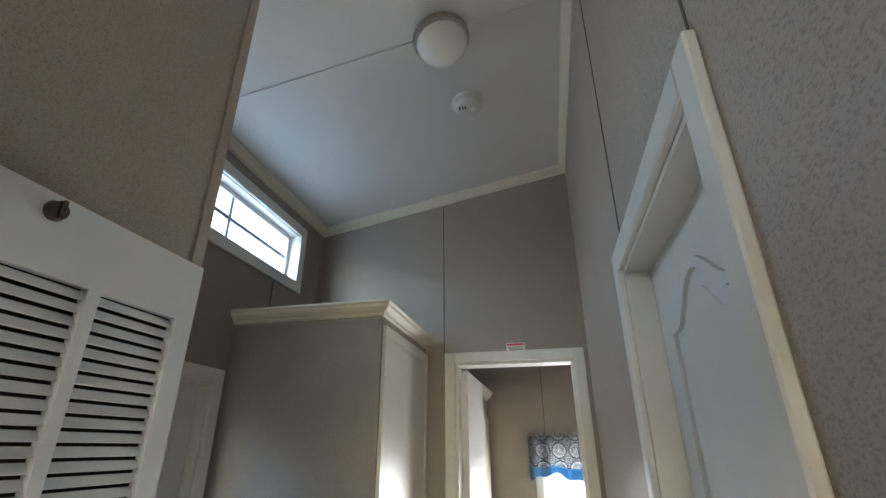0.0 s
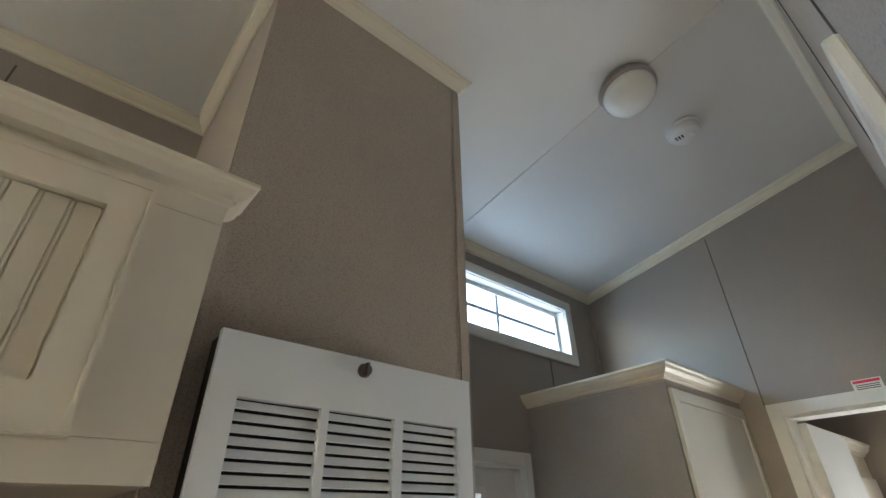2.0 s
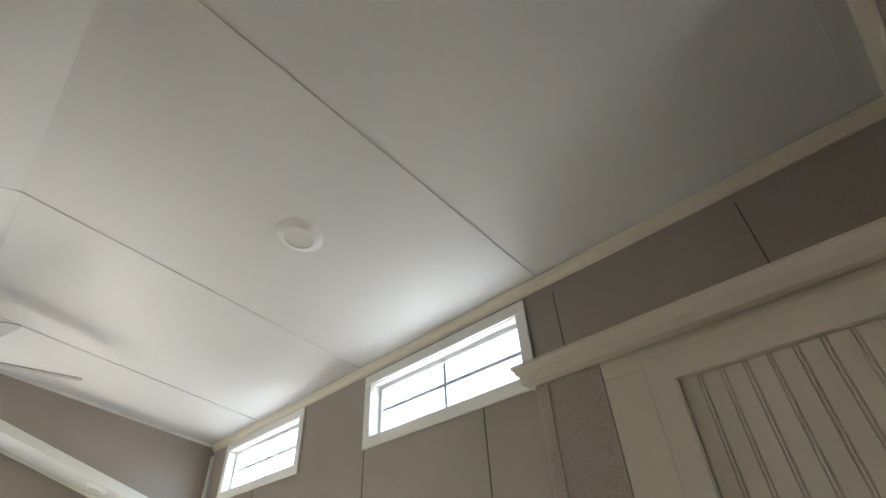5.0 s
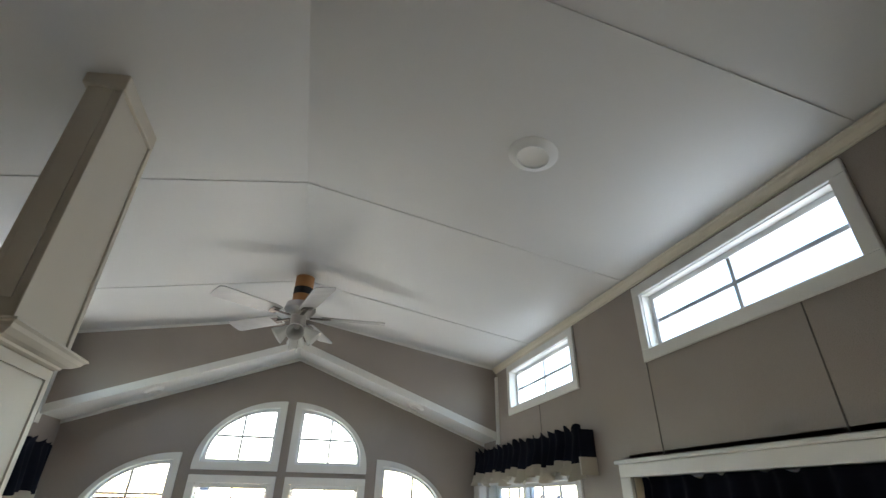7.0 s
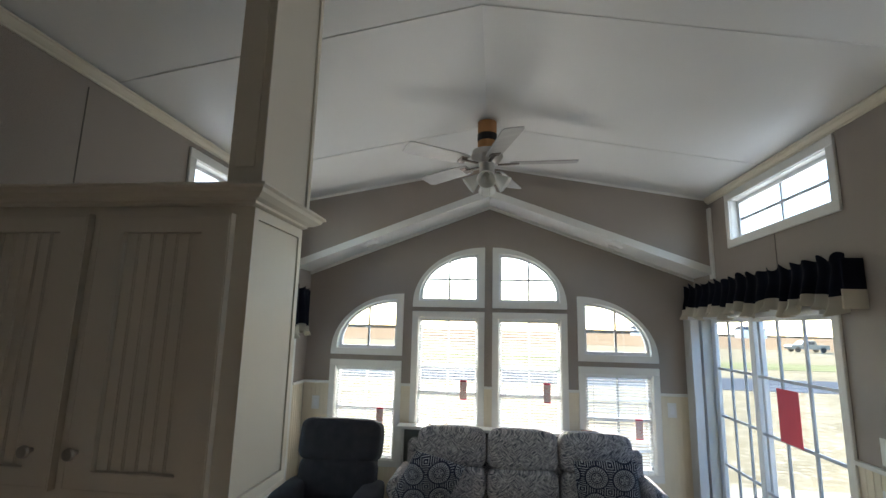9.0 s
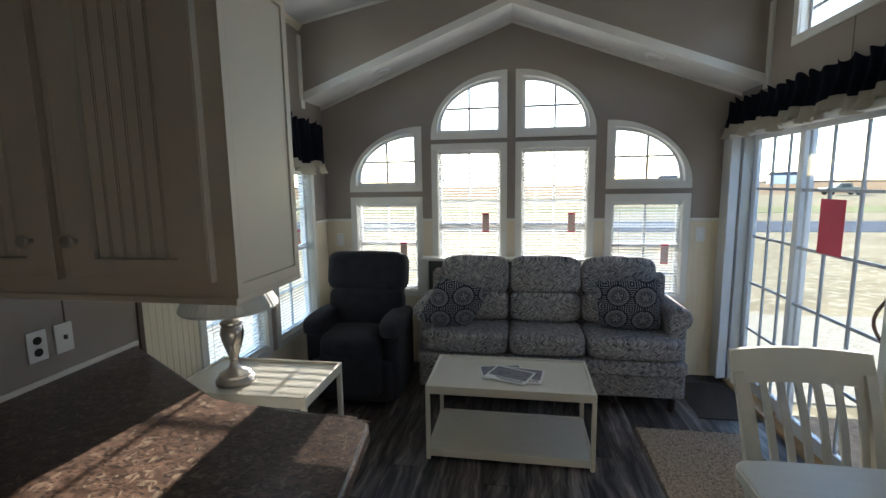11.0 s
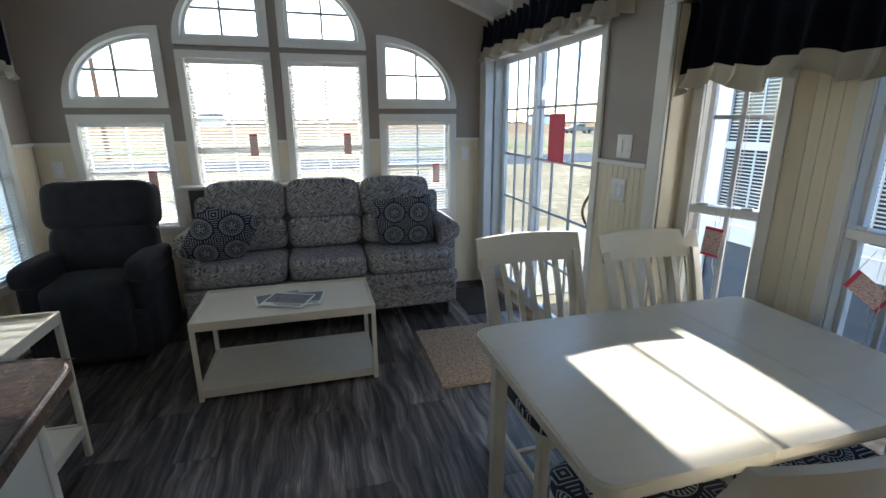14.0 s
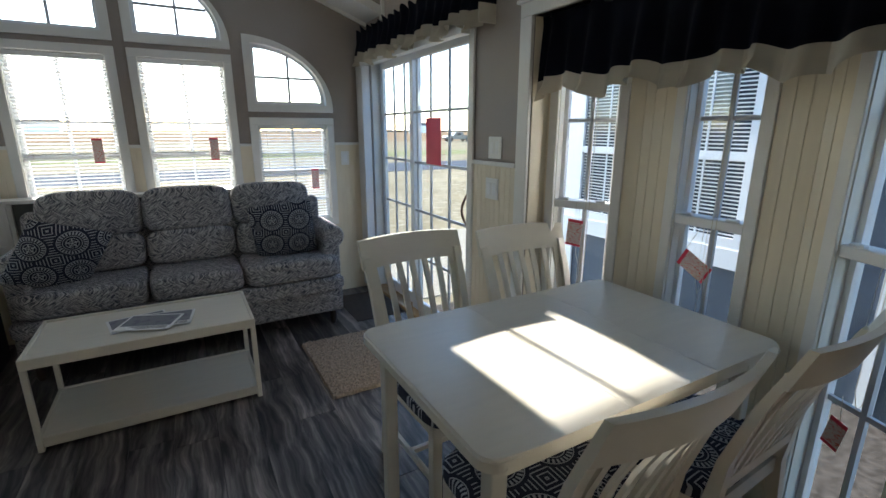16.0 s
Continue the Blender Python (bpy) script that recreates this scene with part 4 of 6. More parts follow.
part("latch", lathe([(0.012, 0), (0.013, 0.004), (0.011, 0.012), (0.004, 0.014)], gm @ Vector((0.476, 0.063, 1.920)), 16, Matrix.Rotation(radians(90), 4, "Y")), STEEL, grille, "dark turn latch", smooth=True)
part("latch_wing", bx(0.473, 0.479, 0.063, 0.081, 1.908, 1.932, 0.001, 1, gm), STEEL, grille)


# ---------------------------------------------------------------- cabinets
def panel_door(m, u0, u1, v0, v1, root, frame=0.062, bead=True, material=None, pitch=0.036, knob=None, rail=None):
    """A face-framed cabinet door with a beadboard panel, in a frame whose y comes forward."""
    material = material or CAB
    t, rail = 0.022, rail or frame
    d = part("door", slab(rect(u0, u1, v0, v1), [rect(u0 + frame, u1 - frame, v0 + rail, v1 - rail)], on(m), 0.001, t), material, root)
    part("edge_bead", slab(rect(u0 + 0.004, u1 - 0.004, v0 + 0.004, v1 - 0.004), [rect(u0 + 0.010, u1 - 0.010, v0 + 0.010, v1 - 0.010)], on(m), t, t + 0.0015), material, d)
    n = max(2, round((u1 - u0 - 2 * frame) / pitch))
    s = (u1 - u0 - 2 * frame) / n
    part("panel", bx(u0 + frame - 0.004, u1 - frame + 0.004, 0.001, 0.005, v0 + rail - 0.004, v1 - rail + 0.004, m=m), material, d)
    if bead:
        for i in range(n):
            a = u0 + frame + i * s
            part("bead_board", bx(a + 0.0036, a + s - 0.0036, 0.005, 0.0088, v0 + rail + 0.001, v1 - rail - 0.001, 0.001, 1, m), material, d)
            if i:
                part("bead", bx(a - 0.0020, a + 0.0020, 0.005, 0.0085, v0 + rail + 0.001, v1 - rail - 0.001, 0.001, 1, m), material, d)
    if knob:
        ku, kv = knob
        rot = Matrix(m.to_3x3()).to_4x4() @ Matrix.Rotation(radians(-90), 4, "X")
        part("knob", lathe([(0.006, 0), (0.005, 0.010), (0.013, 0.016), (0.016, 0.022), (0.014, 0.028), (0.006, 0.031)], m @ Vector((ku, t, kv)), 20, rot), NICKEL, d, "round brushed nickel knob", smooth=True)
    return d


# over the refrigerator space
fx = frame_of((-0.605, 0, 0), (0, 1, 0), (1, 0, 0))
fc = thing("refrigerator_cabinet", (-0.95, -0.25, 0), "cream painted wall cabinet above an open refrigerator space", "kitchen cabinet")
part("body", bx(XW, -0.607, -0.589, 0.186, 1.726, 2.145), CAB, fc)
part("bottom_rail", bx(-0.607, -0.605, -0.589, 0.186, 1.726, 1.7745), CAB, fc)
part("top_rail", bx(-0.607, -0.605, -0.589, 0.186, 2.1075, 2.145), CAB, fc)
part("stile", bx(-0.607, -0.605, -0.589, -0.500, 1.7755, 2.1065), CAB, fc)
part("stile", bx(-0.607, -0.605, 0.080, 0.186, 1.7755, 2.1065), CAB, fc)
part("side_panel", bx(XW, -0.607, -0.742, -0.590, 0, 2.145), SPECK, fc, "flecked taupe end panel")
part("corner_strip", bx(-0.607, -0.604, -0.742, -0.712, 0, 2.14), SPECK, fc)
part("corner_strip", bx(-0.607, -0.604, -0.620, -0.590, 0, 2.14), SPECK, fc)
panel_door(fx, -0.511, 0.088, 1.772, 2.122, fc, frame=0.054, pitch=0.034, knob=(-0.484, 1.862))
part("crown_front", molding(CABCROWN, (-0.605, -0.742, 2.188), (-0.605, 0.188, 2.188), (1, 0, 0), 1, 1, 0.55), CAB, fc, smooth=False)
part("crown_side", molding(CABCROWN, (XW, -0.742, 2.188), (-0.605, -0.742, 2.188), (0, -1, 0), 0, 1, 0.55), CAB, fc)
part("crown_return", molding(CABCROWN, (-0.671, 0.188, 2.188), (-0.605, 0.188, 2.188), (0, 1, 0), 0, 1, 0.55), CAB, fc)
part("top", bx(XW, -0.58, -0.76, 0.186, 2.1455, 2.186), CAB, fc)

# hall linen cabinet
lc = thing("linen_cabinet", (-1.0, 2.1, 0), "taupe flecked hall cabinet with a white door", "cabinet")
part("body", bx(XW, -0.655, 1.76, YH, 0, 2.12), LINEN, lc)
part("crown_front", molding(CABCROWN, (-0.655, 1.76, 2.186), (-0.655, YH, 2.186), (1, 0, 0), 1, 0, 0.68), CREAM, lc)
part("crown_side", molding(CABCROWN, (XW, 1.76, 2.186), (-0.655, 1.76, 2.186), (0, -1, 0), 0, 1, 0.68), CREAM, lc)
part("top", bx(XW, -0.655, 1.76, YH, 2.12, 2.18), SPECK, lc)
lx = frame_of((-0.655, 0, 0), (0, 1, 0), (1, 0, 0))
part("door_frame", slab(rect(1.775, 2.425, 0.08, 2.098), [rect(1.812, 2.400, 0.12, 2.058)], on(lx), 0.0005, 0.014), CABW, lc)
part("door", bx(1.815, 2.397, 0.001, 0.009, 0.123, 2.055, 0.002, 1, lx), CABW, lc, "glossy white flat door")

# peninsula: wall cabinet, post, counter
FLATCROWN = [(o, u * 0.6) for o, u in CABCROWN]
ux = frame_of((0, -1.68, 0), (1, 0, 0), (0, 1, 0))
uc = thing("hanging_cabinet", (1.5, -1.85, 1.35), "cream cabinet with beadboard doors hanging over the peninsula", "kitchen cabinet")
part("body", bx(1.02, XE, -1.985, -1.68, 1.36, 2.132), CAB, uc)
part("bottom_rail", bx(1.012, XE, -1.993, -1.672, 1.345, 1.362, 0.003), CAB, uc)
wx = frame_of((1.02, 0, 0), (0, 1, 0), (-1, 0, 0))
part("end_frame", slab(rect(-1.985, -1.68, 1.362, 2.129), [rect(-1.962, -1.703, 1.39, 2.10)], on(wx), 0.0, 0.008), CAB, uc)
part("end_panel", bx(-1.958, -1.707, 0.0, 0.005, 1.394, 2.096, 0.001, 1, wx), CAB, uc)
panel_door(ux, 1.063, 1.446, 1.400, 2.108, uc, frame=0.080, rail=0.052, knob=(1.410, 1.496), pitch=0.040)
panel_door(ux, 1.476, 1.860, 1.400, 2.108, uc, frame=0.080, rail=0.052, knob=(1.535, 1.496), pitch=0.040)
part("crown_front", molding(FLATCROWN, (1.02, -1.68, 2.180), (XE, -1.68, 2.180), (0, 1, 0), 1, 0), CAB, uc)
part("crown_end", molding(FLATCROWN, (1.02, -1.985, 2.180), (1.02, -1.68, 2.180), (-1, 0, 0), 1, 1), CAB, uc)
part("crown_back", molding(FLATCROWN, (1.02, -1.985, 2.180), (XE, -1.985, 2.180), (0, -1, 0), 1, 0), CAB, uc)
part("top", bx(1.02, XE, -1.985, -1.68, 2.133, 2.176), CAB, uc)
post = thing("ceiling_post", (1.08, -1.89, 2.180), "cream boxed post from the cabinet to the ceiling", "post")
part("shaft", bx(1.035, 1.135, -2.058, -1.735, 2.181, 3.09), CAB, post)
part("west_edge_trim", bx(1.027, 1.035, -2.064, -2.040, 2.181, 3.08, 0.002), CAB, post)
part("west_edge_trim", bx(1.027, 1.035, -1.752, -1.727, 2.181, 3.08, 0.002), CAB, post)
part("north_panel", bx(1.055, 1.115, -1.735, -1.729, 2.26, 3.02, 0.002), CAB, post)
part("head_trim", bx(1.020, 1.150, -2.050, -1.720, 3.02, 3.085, 0.004), CAB, post)

ctr = thing("peninsula", (1.4, -1.7, 0), "cream base cabinet run under a brown speckled worktop", "kitchen cabinet")
part("body", slab([(0.90, -1.50), (0.90, -1.93), (1.40, -1.97), (1.84, -2.25), (XE, -2.42), (XE, -1.50)], [], lambda u, v, w: Vector((u, v, w)), 0, 0.862), CABW, ctr)
part("end_skin", bx(0.893, 0.900, -1.95, -1.44, 0, 0.862), CABW, ctr)
part("corner_strip", bx(0.888, 0.902, -1.96, -1.93, 0, 0.862, 0.003), CABW, ctr)
top = slab([(0.735, -1.36), (0.805, -1.955), (0.82, -1.99), (0.86, -2.02), (1.394, -2.075), (1.871, -2.364), (XE, -2.52), (XE, -1.36)], [], lambda u, v, w: Vector((u, v, w)), 0.864, 0.905)
bmesh.ops.bevel(top, geom=[e for e in top.edges if all(abs(v.co.z - 0.905) < 1e-4 for v in e.verts) and len(e.link_faces) == 2 and any(abs(f.normal.z) < 0.5 for f in e.link_faces)], offset=0.010, segments=3, affect="EDGES")
part("worktop", top, LAM, None, "brown and black speckled laminate worktop with rounded edge", category="worktop")
part("backsplash_strip", bx(XE - 0.014, XE, -2.52, -1.36, 0.905, 0.925, 0.002), WHITE, kind="structure")
for y, nm in ((-2.086, "outlet"), (-2.188, "switch")):
    pl = thing("wall_" + nm, (XE, y, 1.05), "white wall plate over the worktop", "wall plate", "wall plates")
    part("plate", bx(XE - 0.006, XE, y - 0.036, y + 0.036, 0.993, 1.108, 0.003), PLASTIC, pl)
    if nm == "outlet":
        for dz in (-0.022, 0.022):
            part("socket", lathe([(0.015, 0), (0.015, 0.003)], (XE - 0.006, y, 1.05 + dz), 16, Matrix.Rotation(radians(-90), 4, "Y")), DARK, pl)
    else:
        part("toggle", bx(XE - 0.018, XE - 0.006, y - 0.005, y + 0.005, 1.045, 1.062, 0.002), STEEL, pl)


def switch_plate(m, u, v, gangs=2, label="white light switch plate", base=0.0):
    m = m @ Matrix.Translation((0, base, 0))
    pl = thing("light_switch", m @ Vector((u, 0, v)), label, "light switch", "light switches")
    hw = 0.035 + 0.023 * (gangs - 1)
    part("plate", bx(u - hw, u + hw, 0.0, 0.006, v - 0.058, v + 0.058, 0.003, 2, m), PLASTIC, pl)
    for g in range(gangs):
        uu = u + (g - (gangs - 1) / 2) * 0.046
        part("rocker", bx(uu - 0.015, uu + 0.015, 0.006, 0.010, v - 0.032, v + 0.032, 0.002, 1, m), VINYL, pl)


switch_plate(west, -2.83, 1.335)
switch_plate(west, -2.84, 1.115, 2, base=0.0065)
switch_plate(end, -1.07, 1.19, 1, base=0.0065)
switch_plate(end, 1.985, 1.13, 1, base=0.0065)


# ---------------------------------------------------------------- doors of the hall
def door_casing(m, w, name, label):
    root = thing(name, m @ Vector(((w[0] + w[1]) / 2, 0, 0)), label, "door frame", kind="structure")
    c = 0.052
    part("casing", bx(w[0] - c, w[0], 0, 0.016, 0, w[3] + c, 0.003, 1, m), WHITE, root)
    part("casing", bx(w[1], w[1] + c, 0, 0.016, 0, w[3] + c, 0.003, 1, m), WHITE, root)
    part("casing", bx(w[0], w[1], 0, 0.016, w[3], w[3] + c, 0.003, 1, m), WHITE, root)
    jamb(m, w, root, TH, sill=False, t=0.012)
    return root


d2 = door_casing(hall, DOOR2, "door_2", "white door frame to the bedroom")
leaf = part("leaf", bx(-0.49, -0.455, YH + 0.09, YH + 0.66, 0.01, 2.03, 0.002), DOORB, d2, "white flush door swung open into the bedroom")
for z in (1.86, 1.93):
    part("hinge", bx(-0.497, -0.489, YH + 0.02, YH + 0.08, z - 0.02, z + 0.02), NICKEL, d2)
d3 = door_casing(rwall, RDOOR, "door_3", "white door frame in the hall")
rl = frame_of((0.205, 0, 0), (0, 1, 0), (-1, 0, 0))
leaf = part("leaf", bx(RDOOR[0] + 0.012, RDOOR[1] - 0.012, -0.035, 0.0, 0.01, 2.035, m=rl), DOORB, d3, "white moulded door with an arched raised panel")


def arch_panel(u0, u1, v0, v1, rise, n=24):
    pts = [(u0, v0), (u1, v0)]
    for i in range(n + 1):
        t = i / n
        u = u1 + (u0 - u1) * t
        pts.append((u, v1 + rise * math.sin(math.pi * min(1, max(0, (t - 0.12) / 0.76))) ** 1.5))
    return pts


o = arch_panel(0.70, 1.085, 1.05, 1.875, 0.075)
i_ = arch_panel(0.718, 1.067, 1.068, 1.860, 0.072)
part("panel_bead", slab(o, [i_], on(rl), 0.0, 0.008), DOORB, leaf)
part("raised_panel", slab(arch_panel(0.745, 1.040, 1.095, 1.835, 0.066), [], on(rl), 0.0, 0.006), DOORB, leaf)
part("panel_bead", slab(rect(0.70, 1.09, 0.25, 0.92), [rect(0.72, 1.07, 0.27, 0.90)], on(rl), 0.0, 0.008), DOORB, leaf)
d4 = door_casing(west, EDOOR, "door_4", "white entrance door frame in the hall")
part("leaf", slab(rect(EDOOR[0] + 0.012, EDOOR[1] - 0.012, 0.01, EDOOR[3] - 0.012), [rect(1.12, 1.47, 1.2, 1.79)], on(west), -0.075, -0.035), DOORB, d4, "white entrance door with a small window")
part("leaf_window_frame", slab(rect(1.10, 1.49, 1.18, 1.81), [rect(1.125, 1.465, 1.205, 1.785)], on(west), -0.034, -0.028), VINYL, d4)
p = part("pane", bx(1.12, 1.47, -0.057, -0.053, 1.2, 1.79, m=west), GLASS, d4)
p.visible_shadow = False
lab = thing("notice_label", (-0.17, YH - 0.017, 2.10), "small white sticker with a red band over the door", "label")
part("card", bx(-0.237, -0.146, YH - 0.0185, YH - 0.016, 2.098, 2.140), PLASTIC, lab)
part("red_band", bx(-0.233, -0.150, YH - 0.0195, YH - 0.0185, 2.126, 2.136), RED, lab)
for k in range(3):
    part("text_bar", bx(-0.228, -0.155, YH - 0.0195, YH - 0.0185, 2.103 + k * 0.007, 2.106 + k * 0.007), SEAM, lab)

# bedroom beyond
wd = thing("wardrobe", (-0.9, 3.4, 0), "cream wardrobe with beadboard door in the bedroom", "wardrobe")
part("body", bx(XW, -0.50, 3.10, 3.60, 0, 1.97), CAB, wd)
part("crown_front", molding(CABCROWN, (-0.50, 3.10, 2.03), (-0.50, 3.60, 2.03), (1, 0, 0), 1, 0, 0.75), CAB, wd)
part("crown_side", molding(CABCROWN, (XW, 3.10, 2.03), (-0.50, 3.10, 2.03), (0, -1, 0), 0, 1, 0.75), CAB, wd)
part("door", bx(-0.50, -0.482, 3.14, 3.56, 0.08, 1.86, 0.003), CAB, wd)
part("knob", lathe([(0.006, 0), (0.005, 0.010), (0.014, 0.018), (0.006, 0.030)], (-0.482, 3.19, 1.25), 16, Matrix.Rotation(radians(90), 4, "Y")), NICKEL, wd, "round brushed nickel knob", smooth=True)
bback = frame_of((0, 3.7, 0), (1, 0, 0), (0, -1, 0))
window(bback, (-0.19, 0.47, 0.65, 1.71), (0.5,), (0.5,), label="white framed bedroom window")
valance(bback, -0.22, 0.52, 1.735, 1.475, 0.07, band=0.06, material=BEDC, band_mat=mat("blue_band_cloth", (0.06, 0.17, 0.28), 0.8), label="blue and white patterned bedroom valance", seed=11)
part("wall_joint", bx(-0.104, -0.099, 3.698, 3.70, 1.76, 2.9), SEAM, kind="structure")


# ---------------------------------------------------------------- ceiling fixtures
def at_ceiling(x, dz=0.0):
    return ceil_z(x) - dz


tiltw = Matrix.Rotation(-math.atan(SLOPE), 4, "Y")
lx_, ly_ = -0.325, 1.322
gl = thing("ceiling_light", (lx_, ly_, ceil_z(lx_)), "round ceiling light with frosted globe and nickel rim", "ceiling light")
flip = tiltw @ Matrix.Rotation(math.pi, 4, "X")
part("rim", lathe([(0.098, 0.0), (0.104, 0.012), (0.104, 0.030), (0.094, 0.036), (0.09, 0.036), (0.09, 0.0)], (lx_, ly_, ceil_z(lx_)), 36, flip), NICKEL, gl, smooth=True)
part("globe", lathe([(0.092, 0.030)] + [(0.094 * math.cos(t * math.pi / 20), 0.036 + 0.072 * math.sin(t * math.pi / 20)) for t in range(0, 10)] + [(0.004, 0.108)], (lx_, ly_, ceil_z(lx_)), 36, flip), GLOBE, gl, smooth=True)
sx, sy = -0.290, 1.695
sd = thing("smoke_alarm", (sx, sy, ceil_z(sx)), "round white smoke alarm on the ceiling", "smoke alarm")
part("base", lathe([(0.066, 0.0), (0.068, 0.014), (0.060, 0.018), (0.058, 0.0)], (sx, sy, ceil_z(sx)), 32, flip), PLASTIC, sd, smooth=True)
part("body", lathe([(0.058, 0.012), (0.060, 0.030), (0.052, 0.044), (0.030, 0.050), (0.004, 0.050)], (sx, sy, ceil_z(sx)), 32, flip), PLASTIC, sd, smooth=True)
part("button", lathe([(0.011, 0.050), (0.010, 0.054), (0.002, 0.054)], (sx + 0.02, sy, ceil_z(sx)), 16, flip), VINYL, sd)
for k in range(3):
    part("vent", bx(sx - 0.03 + k * 0.012, sx - 0.024 + k * 0.012, sy - 0.03, sy - 0.012, ceil_z(sx) - 0.055, ceil_z(sx) - 0.050), SEAM, sd)


def recessed(x, y, z, rot, r=0.085, name="recessed_light"):
    f = rot @ Matrix.Rotation(math.pi, 4, "X")
    root = thing(name, (x, y, z), "white recessed ceiling light with round trim", "recessed light", "recessed lights")
    part("trim_ring", lathe([(r * 0.62, 0.002), (r * 0.64, 0.018), (r * 0.80, 0.014), (r, 0.002), (r, 0.0)], (x, y, z), 40, f), PLASTIC, root, smooth=True)
    part("lens", lathe([(0.002, 0.008), (r * 0.5, 0.008), (r * 0.63, 0.012), (r * 0.63, 0.002)], (x, y, z), 32, f), GLOBE, root, smooth=True)


recessed(-0.45, -1.66, ceil_z(-0.45), tiltw, 0.098)
ts = math.atan((ZS1 - ZS0) / (XR - XW))
recessed(-0.61, -4.53, soffit_z(-0.61) - 0.010, Matrix.Rotation(-ts, 4, "Y"), 0.075)
recessed(1.49, -4.53, soffit_z(1.49) - 0.010, Matrix.Rotation(ts, 4, "Y"), 0.075)

# fan
BLADE = mat("pale_grey_blade", (0.40, 0.39, 0.385), 0.4, vary=0.08, scale=5, stretch=(1, 6, 1))
FX, FY = 0.44, -3.46
fan = thing("ceiling_fan", (FX, FY, 3.19), "nickel ceiling fan with pale blades and four glass shades, at rest", "ceiling fan")
part("canopy", lathe([(0.062, 3.17), (0.062, 3.085), (0.062, 2.98)], (FX, FY, 0), 28), mat("cardboard_wrap", (0.36, 0.17, 0.06), 0.7, vary=0.1), fan, "brown wrapped canopy")
part("band", lathe([(0.064, 3.085), (0.064, 3.035)], (FX, FY, 0), 28), DARK, fan, "black band")
part("motor", lathe([(0.03, 2.985), (0.095, 2.97), (0.105, 2.93), (0.085, 2.90), (0.05, 2.885), (0.05, 2.81), (0.038, 2.80), (0.002, 2.79)], (FX, FY, 0), 32), NICKEL, fan, smooth=True)
for k in range(5):
    a = radians(34 + 72 * k)
    rot = Matrix.Translation((FX, FY, 2.885)) @ Matrix.Rotation(a, 4, "Z")
    bm = slab([(0.15, -0.045), (0.20, -0.056), (0.55, -0.066), (0.575, -0.055), (0.58, 0), (0.575, 0.055), (0.55, 0.066), (0.20, 0.056), (0.15, 0.045)], [], lambda u, v, w: rot @ Matrix.Rotation(radians(12), 4, "X") @ Vector((u, v, w)), -0.003, 0.003)
    blade = part("blade", bm, BLADE, fan, "pale grey fan blade")
    bmx = bmesh.new()
    box(bmx, 0.07, 0.19, -0.012, 0.012, -0.012, -0.004, 0.003, 1, rot)
    box(bmx, 0.16, 0.21, -0.035, 0.035, -0.009, -0.004, 0.002, 1, rot @ Matrix.Rotation(radians(12), 4, "X"))
    part("blade_iron", bmx, STEEL, fan)
for k in range(4):
    a = radians(90 + 90 * k)
    d = Vector((math.cos(a), math.sin(a), 0))
    base = Vector((FX, FY, 2.80)) + d * 0.045
    rot = d.cross(Vector((0, 0, 1)))
    q = Matrix.Rotation(radians(-(180 - 52)), 4, rot)
    part("light_arm", tube([Vector((FX, FY, 2.82)), base], 0.012), NICKEL, fan)
    part("shade", lathe([(0.022, 0.0), (0.028, 0.012), (0.040, 0.05), (0.056, 0.085), (0.060, 0.10), (0.056, 0.10), (0.036, 0.05), (0.018, 0.006)], base, 24, q), GLOBE, fan, "frosted bell shade", smooth=True)
for dx in (-0.02, 0.03):
    part("pull_chain", tube([(FX + dx, FY + 0.02, 2.80), (FX + dx, FY + 0.02, 2.66)], 0.0014, 5), NICKEL, fan)
    part("pull_knob", lathe([(0.002, 0), (0.006, 0.006), (0.005, 0.022), (0.002, 0.028)], (FX + dx, FY + 0.02, 2.632), 10), PLASTIC, fan)


# ---------------------------------------------------------------- living room
def table_frame(root, x0, x1, y0, y1, ztop, zshelf=None, leg=0.025, rim=True):
    part("tabletop", bx(x0 + 0.01, x1 - 0.01, y0 + 0.01, y1 - 0.01, ztop - 0.022, ztop - 0.006, 0.003), FURN, root)
    for nm, r in (("rim", (x0, x1, y0, y0 + 0.016)), ("rim", (x0, x1, y1 - 0.016, y1)), ("rim", (x0, x0 + 0.016, y0 + 0.016, y1 - 0.016)), ("rim", (x1 - 0.016, x1, y0 + 0.016, y1 - 0.016))):
        part(nm, bx(*r, ztop - 0.045, ztop + 0.006, 0.004), FURN, root)
    for x in (x0 + leg / 2, x1 - leg / 2):
        for y in (y0 + leg / 2, y1 - leg / 2):
            part("leg", bx(x - leg / 2, x + leg / 2, y - leg / 2, y + leg / 2, 0.0, ztop - 0.045, 0.004), FURN, root)
    if zshelf:
        part("shelf", bx(x0 + 0.012, x1 - 0.012, y0 + 0.012, y1 - 0.012, zshelf - 0.018, zshelf - 0.002, 0.003), FURN, root)
        for r in ((x0 + leg, x1 - leg, y0 + 0.003, y0 + 0.02), (x0 + leg, x1 - leg, y1 - 0.02, y1 - 0.003), (x0 + 0.003, x0 + 0.02, y0 + leg, y1 - leg), (x1 - 0.02, x1 - 0.003, y0 + leg, y1 - leg)):
            part("shelf_rail", bx(*r, zshelf - 0.045, zshelf + 0.004, 0.003), FURN, root)


